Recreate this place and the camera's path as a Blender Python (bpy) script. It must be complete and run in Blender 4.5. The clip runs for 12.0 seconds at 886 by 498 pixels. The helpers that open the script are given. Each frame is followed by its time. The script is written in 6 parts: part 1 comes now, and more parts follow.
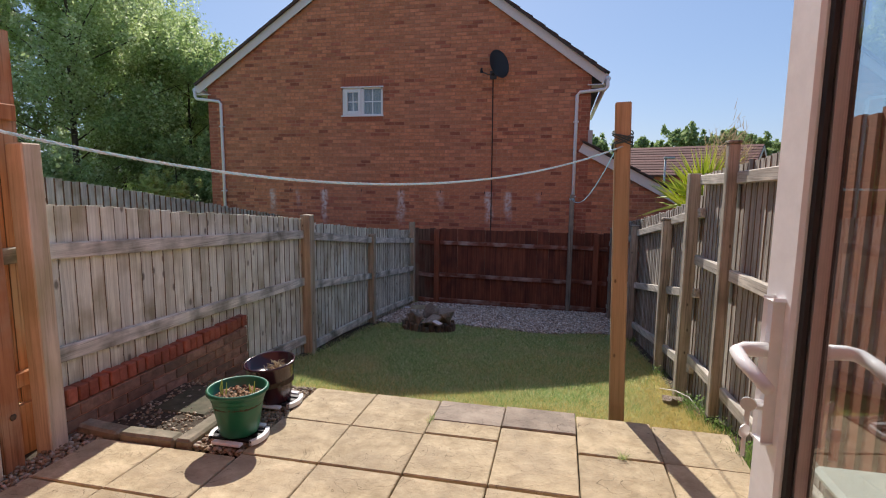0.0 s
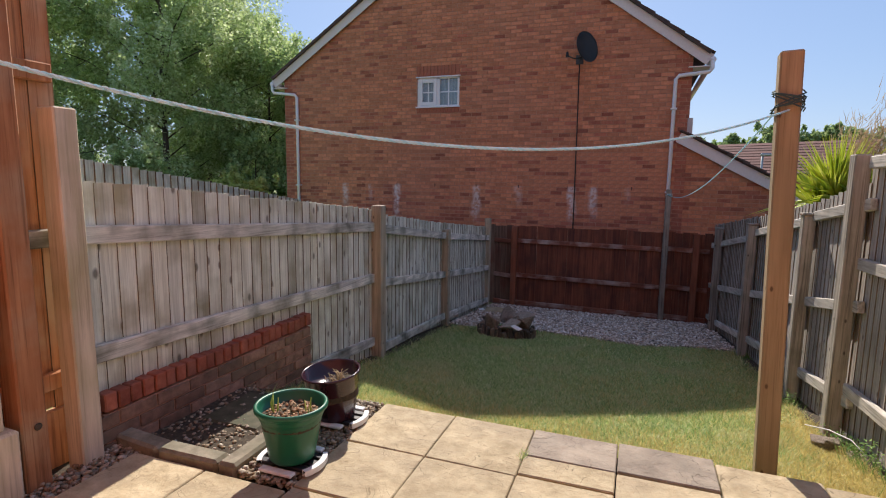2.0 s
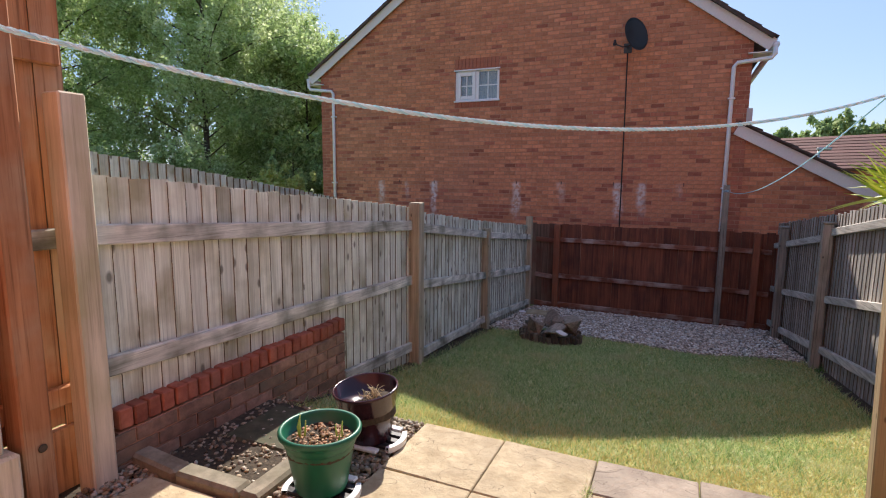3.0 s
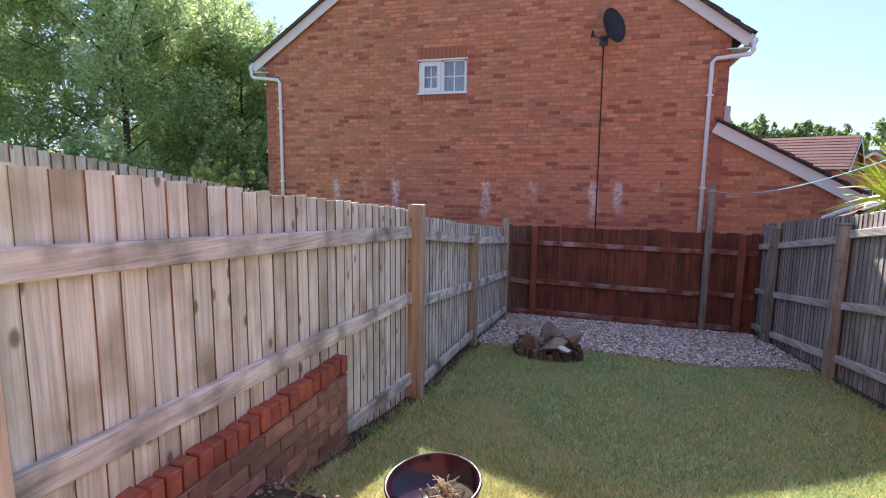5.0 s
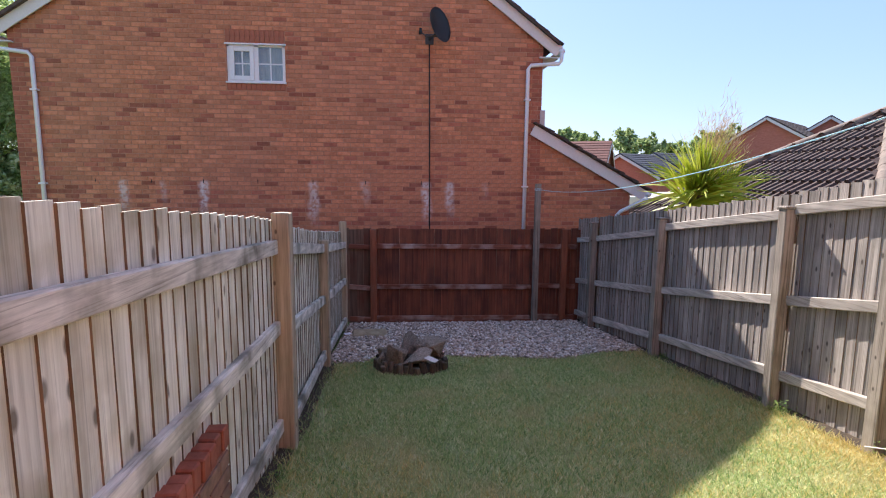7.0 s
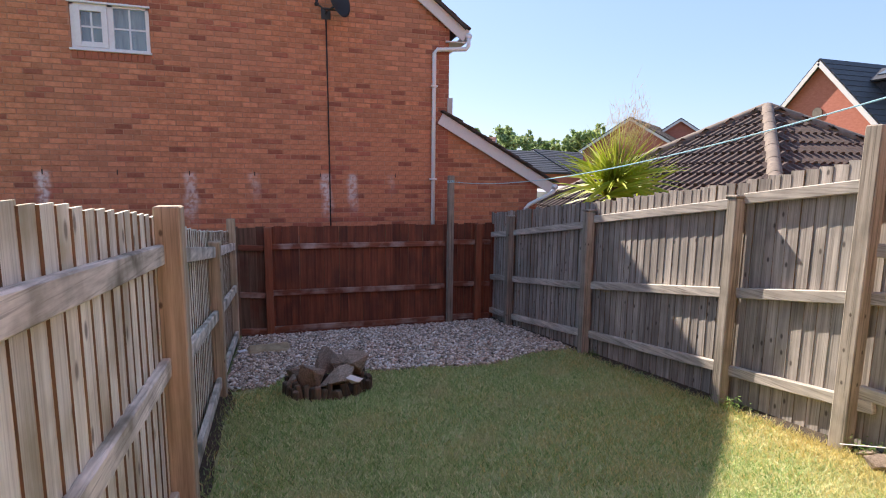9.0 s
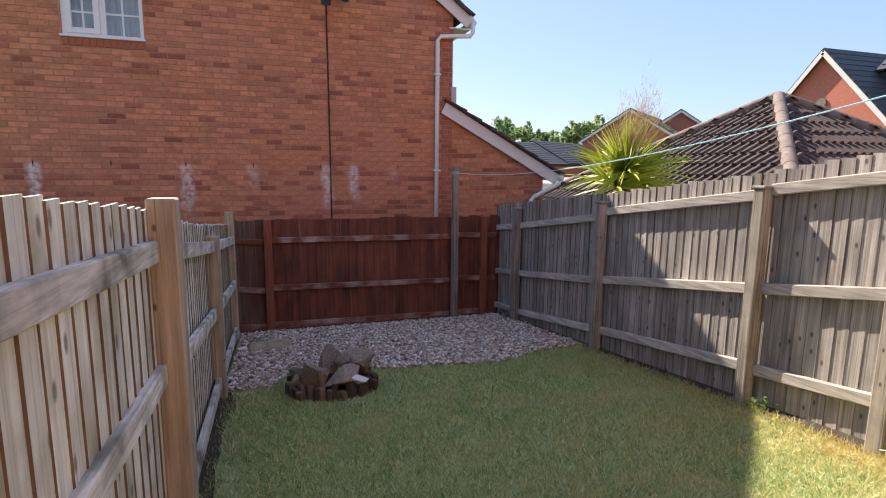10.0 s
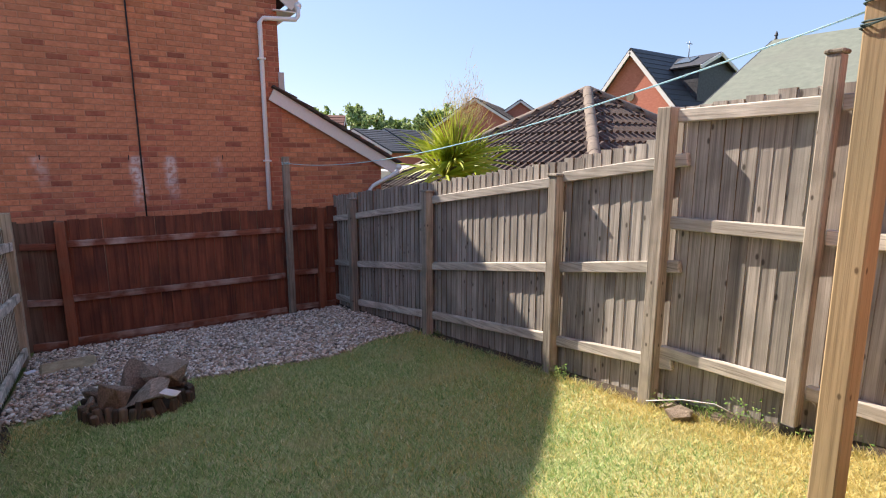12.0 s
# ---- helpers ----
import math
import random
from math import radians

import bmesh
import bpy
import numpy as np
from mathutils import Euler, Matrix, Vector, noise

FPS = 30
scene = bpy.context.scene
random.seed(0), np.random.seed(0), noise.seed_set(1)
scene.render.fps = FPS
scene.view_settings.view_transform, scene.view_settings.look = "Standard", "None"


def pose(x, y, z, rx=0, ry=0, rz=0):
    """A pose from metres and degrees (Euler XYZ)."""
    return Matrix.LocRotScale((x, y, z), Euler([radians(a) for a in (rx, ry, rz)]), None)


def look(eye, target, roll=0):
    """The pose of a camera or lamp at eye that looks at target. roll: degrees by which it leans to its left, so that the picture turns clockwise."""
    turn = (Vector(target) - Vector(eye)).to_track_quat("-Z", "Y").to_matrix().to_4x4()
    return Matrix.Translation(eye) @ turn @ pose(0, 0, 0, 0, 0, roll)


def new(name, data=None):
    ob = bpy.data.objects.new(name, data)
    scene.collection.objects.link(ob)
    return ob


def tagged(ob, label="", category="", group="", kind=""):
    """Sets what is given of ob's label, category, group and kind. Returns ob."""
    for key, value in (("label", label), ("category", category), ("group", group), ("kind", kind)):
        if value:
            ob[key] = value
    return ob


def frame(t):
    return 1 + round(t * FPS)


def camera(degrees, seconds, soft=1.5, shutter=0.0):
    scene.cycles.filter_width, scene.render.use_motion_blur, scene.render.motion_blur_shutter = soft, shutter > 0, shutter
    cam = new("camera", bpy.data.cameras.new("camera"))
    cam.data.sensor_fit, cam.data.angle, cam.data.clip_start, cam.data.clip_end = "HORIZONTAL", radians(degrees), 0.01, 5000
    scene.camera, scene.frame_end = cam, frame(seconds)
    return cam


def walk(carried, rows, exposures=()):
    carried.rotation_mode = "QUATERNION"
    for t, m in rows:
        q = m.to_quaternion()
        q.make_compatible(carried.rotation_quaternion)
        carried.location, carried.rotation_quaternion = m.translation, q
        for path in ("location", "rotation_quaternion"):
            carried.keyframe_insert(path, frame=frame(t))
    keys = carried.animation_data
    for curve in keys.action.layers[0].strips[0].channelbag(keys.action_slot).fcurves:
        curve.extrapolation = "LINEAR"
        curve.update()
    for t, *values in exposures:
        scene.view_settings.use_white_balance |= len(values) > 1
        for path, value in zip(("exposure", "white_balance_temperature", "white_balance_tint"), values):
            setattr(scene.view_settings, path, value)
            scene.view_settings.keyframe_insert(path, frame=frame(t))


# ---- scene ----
cam = camera(80.4, 12.0, soft=1.1)
PATH = [
    (0, (-0.139, 1.578, 1.523), (-0.573, 3.512, 1.262), 0.6),
    (0.5, (-0.219, 1.722, 1.538), (-0.684, 3.649, 1.272), 0.6),
    (1, (-0.291, 1.811, 1.529), (-0.806, 3.726, 1.266), 0.8),
    (1.5, (-0.348, 1.923, 1.494), (-0.937, 3.816, 1.23), 0.7),
    (2, (-0.422, 2.15, 1.397), (-1.109, 4.01, 1.133), 0.8),
    (2.5, (-0.476, 2.312, 1.37), (-1.258, 4.133, 1.103), 0.6),
    (2.7, (-0.513, 2.364, 1.373), (-1.324, 4.172, 1.1), 0.5),
    (4.3, (-1.185, 2.88, 1.346), (-1.919, 4.72, 1.072), 0.6),
    (4.5, (-1.254, 2.935, 1.349), (-1.953, 4.789, 1.075), 0.6),
    (5, (-1.47, 3.014, 1.339), (-2.049, 4.909, 1.068), 0.7),
    (5.5, (-1.709, 3.078, 1.337), (-2.132, 5.015, 1.072), 0.7),
    (6, (-1.874, 3.194, 1.321), (-2.117, 5.161, 1.056), 0.6),
    (6.5, (-2.004, 3.347, 1.336), (-2.045, 5.329, 1.07), 0.6),
    (7, (-2.119, 3.482, 1.351), (-1.957, 5.457, 1.084), 0.5),
    (7.5, (-2.235, 3.629, 1.337), (-1.895, 5.582, 1.073), 0.6),
    (7.7, (-2.269, 3.705, 1.302), (-1.864, 5.647, 1.044), 0.6),
    (9.3, (-2.402, 4.348, 1.273), (-1.802, 6.235, 0.99), 0.7),
    (9.5, (-2.388, 4.402, 1.268), (-1.797, 6.29, 0.978), 0.5),
    (10, (-2.428, 4.476, 1.263), (-1.826, 6.358, 0.956), 0.6),
    (10.5, (-2.395, 4.494, 1.271), (-1.77, 6.366, 0.942), 0.4),
    (11, (-2.34, 4.474, 1.273), (-1.636, 6.316, 0.936), 0.4),
    (11.5, (-2.269, 4.436, 1.288), (-1.413, 6.211, 0.944), 0.3),
    (12, (-2.1, 4.374, 1.294), (-1.028, 6.026, 0.944), 0.1),
]
walk(cam, [(t, look(eye, target, roll)) for t, eye, target, roll in PATH], exposures=[(0.0, 0.32, 6600, 14), (2.5, 0.52, 6700, 14), (4.5, 1.24, 6350, 20), (5.5, 1.20, 6350, 20), (7.0, 1.06, 6550, 20), (9.5, 1.05, 7050, 18), (12.0, 0.98, 7150, 17)])

# ---- daylight ----
SUN_AZ = radians(-17.5)   # from +y towards +x
SUN_EL = radians(42.7)
world = bpy.data.worlds.new("sky")
scene.world = world
world.use_nodes = True
wn = world.node_tree
sky = wn.nodes.new("ShaderNodeTexSky")
sky.sky_type = "NISHITA"
sky.sun_disc = False
sky.sun_elevation = SUN_EL
sky.sun_rotation = SUN_AZ
sky.air_density, sky.dust_density, sky.ozone_density = 1.0, 0.6, 1.6
bg = wn.nodes["Background"]
bg.inputs["Strength"].default_value = 0.14
haze = wn.nodes.new("ShaderNodeMix")      # even summer haze over the whole dome
haze.data_type = "RGBA"
haze.inputs["Factor"].default_value = 0.7
haze.inputs[7].default_value = (1.15, 2.0, 3.65, 1)
wn.links.new(sky.outputs[0], haze.inputs[6])
wn.links.new(haze.outputs[2], bg.inputs["Color"])
sun = new("sun", bpy.data.lights.new("sun", "SUN"))
sun.data.energy, sun.data.angle, sun.data.color = 5.0, radians(0.55), (1.0, 0.95, 0.86)
SUN_DIR = Vector((math.sin(SUN_AZ) * math.cos(SUN_EL), math.cos(SUN_AZ) * math.cos(SUN_EL), math.sin(SUN_EL)))
sun.matrix_world = look(SUN_DIR * 40, (0, 0, 0))

# ---- materials ----
def surface(name, c1, c2, c3=None, scale=(8, 8, 8), stain=1.2, rough=0.85, bump=0.3, depth=0.004, vary=0.25, island=False, metal=0.0, mix=0.5, spec=0.35, knots=0.0, terrace=0.0, streak=0.0):
    """A rough surface: grain between two colours, larger stains of a third, and a change of tone from piece to piece."""
    m = bpy.data.materials.new(name)
    m.use_nodes = True
    nt = m.node_tree
    n, ln = nt.nodes, nt.links
    b = n["Principled BSDF"]
    tc = n.new("ShaderNodeTexCoord")
    rnd = n.new("ShaderNodeNewGeometry").outputs["Random Per Island"] if island else n.new("ShaderNodeObjectInfo").outputs["Random"]
    off = n.new("ShaderNodeVectorMath"); off.operation = "MULTIPLY_ADD"
    comb = n.new("ShaderNodeCombineXYZ")
    for k in range(3):
        ln.new(rnd, comb.inputs[k])
    off.inputs[1].default_value = (13.1, 7.7, 19.3) if not island else (0, 0, 0)
    ln.new(comb.outputs[0], off.inputs[0]); ln.new(tc.outputs["Object"], off.inputs[2])
    mp = n.new("ShaderNodeMapping"); mp.inputs["Scale"].default_value = scale
    ln.new(off.outputs[0], mp.inputs["Vector"])
    nz = n.new("ShaderNodeTexNoise"); nz.inputs["Scale"].default_value = 1.0; nz.inputs["Detail"].default_value = 6; nz.inputs["Roughness"].default_value = 0.65
    ln.new(mp.outputs[0], nz.inputs["Vector"])
    cr = n.new("ShaderNodeValToRGB")
    cr.color_ramp.elements[0].position, cr.color_ramp.elements[1].position = 0.32, 0.68
    cr.color_ramp.elements[0].color, cr.color_ramp.elements[1].color = (*c1, 1), (*c2, 1)
    ln.new(nz.outputs["Fac"], cr.inputs["Fac"])
    col = cr.outputs["Color"]
    if c3:
        n2 = n.new("ShaderNodeTexNoise"); n2.inputs["Scale"].default_value = stain; n2.inputs["Detail"].default_value = 4
        ln.new(off.outputs[0], n2.inputs["Vector"])
        r2 = n.new("ShaderNodeMapRange"); r2.inputs["From Min"].default_value, r2.inputs["From Max"].default_value = 0.45, 0.7
        r2.inputs["To Max"].default_value = mix
        ln.new(n2.outputs["Fac"], r2.inputs["Value"])
        mx = n.new("ShaderNodeMix"); mx.data_type = "RGBA"
        ln.new(r2.outputs[0], mx.inputs["Factor"]); ln.new(col, mx.inputs[6]); mx.inputs[7].default_value = (*c3, 1)
        col = mx.outputs[2]
    if streak:
        ms_ = n.new("ShaderNodeMapping"); ms_.inputs["Scale"].default_value = tuple(q * (3.2 if q > 10 else 0.9) for q in scale)
        ln.new(off.outputs[0], ms_.inputs["Vector"])
        ns = n.new("ShaderNodeTexNoise"); ns.inputs["Scale"].default_value = 1.0; ns.inputs["Detail"].default_value = 4; ns.inputs["Roughness"].default_value = 0.6
        ln.new(ms_.outputs[0], ns.inputs["Vector"])
        rs = n.new("ShaderNodeMapRange"); rs.inputs["From Min"].default_value, rs.inputs["From Max"].default_value = 0.53, 0.68
        rs.inputs["To Max"].default_value = streak
        ln.new(ns.outputs["Fac"], rs.inputs["Value"])
        mxs = n.new("ShaderNodeMix"); mxs.data_type = "RGBA"
        ln.new(rs.outputs[0], mxs.inputs["Factor"]); ln.new(col, mxs.inputs[6]); mxs.inputs[7].default_value = (c1[0] * 0.38, c1[1] * 0.36, c1[2] * 0.32, 1)
        col = mxs.outputs[2]
    if knots:
        sp = n.new("ShaderNodeSeparateXYZ"); ln.new(off.outputs[0], sp.inputs[0])
        ad = n.new("ShaderNodeMath"); ln.new(sp.outputs[0], ad.inputs[0]); ln.new(sp.outputs[1], ad.inputs[1])
        cb = n.new("ShaderNodeCombineXYZ"); ln.new(ad.outputs[0], cb.inputs[0]); ln.new(sp.outputs[2], cb.inputs[1])
        mk = n.new("ShaderNodeMapping"); mk.inputs["Scale"].default_value = (8, 4.2, 1)
        ln.new(cb.outputs[0], mk.inputs["Vector"])
        vo = n.new("ShaderNodeTexVoronoi"); vo.voronoi_dimensions = "2D"; vo.inputs["Scale"].default_value = 1.0
        ln.new(mk.outputs[0], vo.inputs["Vector"])
        rk = n.new("ShaderNodeMapRange")
        rk.inputs["From Min"].default_value, rk.inputs["From Max"].default_value = knots, knots * 2.1
        rk.inputs["To Min"].default_value, rk.inputs["To Max"].default_value = 0.85, 0.0
        ln.new(vo.outputs["Distance"], rk.inputs["Value"])
        sc_ = n.new("ShaderNodeSeparateColor"); ln.new(vo.outputs["Color"], sc_.inputs[0])
        gt = n.new("ShaderNodeMath"); gt.operation = "GREATER_THAN"; gt.inputs[1].default_value = 0.62
        ln.new(sc_.outputs[0], gt.inputs[0])
        kf = n.new("ShaderNodeMath"); kf.operation = "MULTIPLY"; ln.new(rk.outputs[0], kf.inputs[0]); ln.new(gt.outputs[0], kf.inputs[1])
        mxk = n.new("ShaderNodeMix"); mxk.data_type = "RGBA"
        ln.new(kf.outputs[0], mxk.inputs["Factor"]); ln.new(col, mxk.inputs[6]); mxk.inputs[7].default_value = (c1[0] * 0.3, c1[1] * 0.27, c1[2] * 0.25, 1)
        col = mxk.outputs[2]
    if terrace:
        n3 = n.new("ShaderNodeTexNoise"); n3.inputs["Scale"].default_value = 3.4; n3.inputs["Detail"].default_value = 3; n3.inputs["Distortion"].default_value = 1.2
        ln.new(off.outputs[0], n3.inputs["Vector"])
        wr = n.new("ShaderNodeMath"); wr.operation = "PINGPONG"; wr.inputs[1].default_value = terrace
        ln.new(n3.outputs["Fac"], wr.inputs[0])
        rl = n.new("ShaderNodeMapRange"); rl.inputs["From Max"].default_value = 0.005
        rl.inputs["To Min"].default_value, rl.inputs["To Max"].default_value = 0.85, 0.0
        ln.new(wr.outputs[0], rl.inputs["Value"])
        n4 = n.new("ShaderNodeTexNoise"); n4.inputs["Scale"].default_value = 6.0; ln.new(off.outputs[0], n4.inputs["Vector"])
        r4 = n.new("ShaderNodeMapRange"); r4.inputs["From Min"].default_value, r4.inputs["From Max"].default_value = 0.45, 0.6
        ln.new(n4.outputs["Fac"], r4.inputs["Value"])
        ml = n.new("ShaderNodeMath"); ml.operation = "MULTIPLY"; ln.new(rl.outputs[0], ml.inputs[0]); ln.new(r4.outputs[0], ml.inputs[1])
        mxl = n.new("ShaderNodeMix"); mxl.data_type = "RGBA"
        ln.new(ml.outputs[0], mxl.inputs["Factor"]); ln.new(col, mxl.inputs[6]); mxl.inputs[7].default_value = (c1[0] * 0.4, c1[1] * 0.38, c1[2] * 0.35, 1)
        col = mxl.outputs[2]
    hs = n.new("ShaderNodeHueSaturation")
    mr = n.new("ShaderNodeMapRange"); mr.inputs["To Min"].default_value, mr.inputs["To Max"].default_value = 1 - vary, 1 + vary
    ln.new(rnd, mr.inputs["Value"]); ln.new(mr.outputs[0], hs.inputs["Value"]); ln.new(col, hs.inputs["Color"])
    ln.new(hs.outputs[0], b.inputs["Base Color"])
    b.inputs["Roughness"].default_value, b.inputs["Metallic"].default_value = rough, metal
    b.inputs["Specular IOR Level"].default_value = spec
    if bump:
        bp = n.new("ShaderNodeBump"); bp.inputs["Strength"].default_value, bp.inputs["Distance"].default_value = bump, depth
        height = nz.outputs["Fac"]
        if terrace:
            n3 = n.new("ShaderNodeTexNoise"); n3.inputs["Scale"].default_value = 3.4; n3.inputs["Detail"].default_value = 3; n3.inputs["Distortion"].default_value = 1.2
            ln.new(off.outputs[0], n3.inputs["Vector"])
            sn = n.new("ShaderNodeMath"); sn.operation = "SNAP"; sn.inputs[1].default_value = terrace
            ln.new(n3.outputs["Fac"], sn.inputs[0])
            ad3 = n.new("ShaderNodeMath"); ad3.operation = "MULTIPLY_ADD"; ad3.inputs[1].default_value = 0.16
            ln.new(nz.outputs["Fac"], ad3.inputs[0]); ln.new(sn.outputs[0], ad3.inputs[2])
            height = ad3.outputs[0]
        ln.new(height, bp.inputs["Height"]); ln.new(bp.outputs[0], b.inputs["Normal"])
    return m


def plain(name, c, rough=0.4, metal=0.0, spec=0.5):
    return surface(name, tuple(v * 0.94 for v in c), tuple(min(1, v * 1.04) for v in c), scale=(30, 30, 30), rough=rough, metal=metal, bump=0.05, depth=0.001, vary=0.02, spec=spec)


def many(name, stops, rough=0.8, patch=None, trans=0.0, spec=0.3):
    """Colours picked piece by piece from a row of stops; patch: a second colour that takes over in large soft spots."""
    m = bpy.data.materials.new(name)
    m.use_nodes = True
    nt = m.node_tree; n, ln = nt.nodes, nt.links
    b = n["Principled BSDF"]
    g = n.new("ShaderNodeNewGeometry")
    cr = n.new("ShaderNodeValToRGB")
    el = cr.color_ramp.elements
    while len(el) < len(stops):
        el.new(0.5)
    for k, c in enumerate(stops):
        el[k].position = k / max(1, len(stops) - 1); el[k].color = (*c, 1)
    ln.new(g.outputs["Random Per Island"], cr.inputs["Fac"])
    col = cr.outputs["Color"]
    if patch:
        tc = n.new("ShaderNodeTexCoord")
        nz = n.new("ShaderNodeTexNoise"); nz.inputs["Scale"].default_value = patch[1]; nz.inputs["Detail"].default_value = 4
        ln.new(tc.outputs["Object"], nz.inputs["Vector"])
        mr = n.new("ShaderNodeMapRange"); mr.inputs["From Min"].default_value, mr.inputs["From Max"].default_value = patch[2], patch[2] + 0.2
        mr.inputs["To Max"].default_value = patch[3]
        ln.new(nz.outputs["Fac"], mr.inputs["Value"])
        mx = n.new("ShaderNodeMix"); mx.data_type = "RGBA"
        ln.new(mr.outputs[0], mx.inputs["Factor"]); ln.new(col, mx.inputs[6]); mx.inputs[7].default_value = (*patch[0], 1)
        col = mx.outputs[2]
    ln.new(col, b.inputs["Base Color"])
    b.inputs["Roughness"].default_value = rough
    b.inputs["Specular IOR Level"].default_value = spec
    if trans:
        tr = n.new("ShaderNodeBsdfTranslucent"); ln.new(col, tr.inputs["Color"])
        ms = n.new("ShaderNodeMixShader"); ms.inputs[0].default_value = trans
        ln.new(b.outputs[0], ms.inputs[1]); ln.new(tr.outputs[0], ms.inputs[2])
        ln.new(ms.outputs[0], n["Material Output"].inputs["Surface"])
    return m


def glass(name, tint=(0.9, 0.95, 0.95)):
    m = bpy.data.materials.new(name)
    m.use_nodes = True
    nt = m.node_tree; n, ln = nt.nodes, nt.links
    tr = n.new("ShaderNodeBsdfTransparent"); tr.inputs[0].default_value = (*tint, 1)
    gl = n.new("ShaderNodeBsdfGlossy"); gl.inputs["Roughness"].default_value = 0.01
    lw = n.new("ShaderNodeLayerWeight"); lw.inputs["Blend"].default_value = 0.5
    pw = n.new("ShaderNodeMath"); pw.operation = "POWER"; pw.inputs[1].default_value = 3.0
    fr = n.new("ShaderNodeMath"); fr.operation = "MULTIPLY_ADD"; fr.inputs[1].default_value, fr.inputs[2].default_value = 0.9, 0.08
    ln.new(lw.outputs["Facing"], pw.inputs[0]); ln.new(pw.outputs[0], fr.inputs[0])
    mx = n.new("ShaderNodeMixShader")
    ln.new(fr.outputs[0], mx.inputs[0]); ln.new(tr.outputs[0], mx.inputs[1]); ln.new(gl.outputs[0], mx.inputs[2])
    ln.new(mx.outputs[0], n["Material Output"].inputs["Surface"])
    return m


M_BOARD = surface("weathered_board", (0.56, 0.535, 0.415), (0.93, 0.915, 0.79), (0.34, 0.295, 0.175), scale=(30, 30, 1.5), stain=3.0, vary=0.16, bump=0.7, knots=0.07, mix=0.85, streak=0.4)
# brown board edges, coloured darker to stand in for shade between boards
M_EDGESHADE = surface("board_edge_gap_shade", (0.12, 0.082, 0.05), (0.24, 0.17, 0.10), scale=(20, 20, 3), vary=0.2, bump=0.2)
M_RAIL = surface("weathered_rail", (0.44, 0.42, 0.355), (0.90, 0.85, 0.75), (0.12, 0.115, 0.075), scale=(30, 2.4, 30), stain=4.2, vary=0.12, bump=0.7, mix=0.9, streak=0.6)
M_GREY = surface("grey_board", (0.20, 0.178, 0.155), (0.52, 0.47, 0.41), (0.17, 0.155, 0.135), scale=(34, 34, 1.0), stain=2.4, vary=0.2, bump=0.6, knots=0.05, mix=0.7, streak=0.55)
M_GRAIL = surface("grey_rail", (0.34, 0.305, 0.26), (0.72, 0.66, 0.57), (0.25, 0.225, 0.185), scale=(30, 1.6, 30), stain=3.5, vary=0.14, bump=0.6, streak=0.6)
M_POST = surface("weathered_post", (0.30, 0.25, 0.17), (0.57, 0.48, 0.345), (0.27, 0.24, 0.155), scale=(24, 24, 1.4), stain=2.5, vary=0.14, bump=0.5, knots=0.04, streak=0.6)
M_GPOST = surface("grey_post", (0.20, 0.175, 0.14), (0.45, 0.395, 0.325), (0.17, 0.155, 0.12), scale=(24, 24, 1.4), stain=3.5, vary=0.18, bump=0.8, knots=0.035, mix=0.75, streak=0.8)
M_NEWPOST = surface("fresh_post", (0.30, 0.215, 0.12), (0.47, 0.345, 0.20), (0.28, 0.23, 0.135), scale=(24, 24, 1.4), stain=1.6, vary=0.08, bump=0.5, knots=0.035, streak=0.5)
M_PINK = surface("pale_post", (0.56, 0.46, 0.33), (0.84, 0.72, 0.57), (0.36, 0.33, 0.15), scale=(24, 24, 1.8), stain=1.4, vary=0.08, bump=0.5, mix=0.8, streak=0.4)
M_STAIN = surface("red_stained_board", (0.115, 0.036, 0.022), (0.27, 0.092, 0.048), (0.06, 0.028, 0.024), scale=(20, 20, 1.0), stain=2.2, vary=0.18, bump=0.4, mix=0.8, streak=0.5)
M_STAINRAIL = surface("worn_stained_rail", (0.13, 0.045, 0.028), (0.27, 0.10, 0.058), (0.60, 0.52, 0.46), scale=(2, 24, 24), stain=4.0, vary=0.1, bump=0.4, mix=0.6, streak=0.4)
M_STAINPOST = surface("red_stained_post", (0.36, 0.145, 0.062), (0.58, 0.275, 0.13), (0.52, 0.38, 0.25), scale=(24, 24, 1.8), stain=3.2, vary=0.14, bump=0.5, mix=0.8, streak=0.6)
M_BRICK = surface("house_brick", (0.45, 0.17, 0.085), (0.64, 0.275, 0.155), (0.50, 0.225, 0.14), scale=(14, 14, 14), stain=0.6, vary=0.2, island=True, bump=0.4, rough=0.92)
M_BRICKDARK = surface("dark_brick", (0.32, 0.105, 0.065), (0.45, 0.165, 0.10), scale=(14, 14, 14), vary=0.25, island=True, bump=0.3, rough=0.92)
M_BRICKRED = surface("red_brick", (0.27, 0.075, 0.045), (0.44, 0.145, 0.09), (0.15, 0.085, 0.06), scale=(16, 16, 16), stain=5, vary=0.25, bump=0.5, rough=0.9)
M_BRICKOLD = surface("damp_brick", (0.17, 0.10, 0.07), (0.36, 0.205, 0.145), (0.13, 0.105, 0.075), scale=(16, 16, 16), stain=3, vary=0.3, bump=0.5, rough=0.95, mix=0.8)
M_MORTAR = surface("mortar", (0.41, 0.195, 0.12), (0.53, 0.28, 0.185), (0.33, 0.16, 0.10), scale=(40, 40, 40), stain=1.5, vary=0, bump=0.3)
M_SLAB = surface("riven_slab", (0.33, 0.255, 0.15), (0.55, 0.445, 0.285), (0.33, 0.265, 0.175), scale=(9, 9, 9), stain=3.0, vary=0.12, bump=1.0, depth=0.10, rough=0.85, mix=0.7, terrace=0.07)
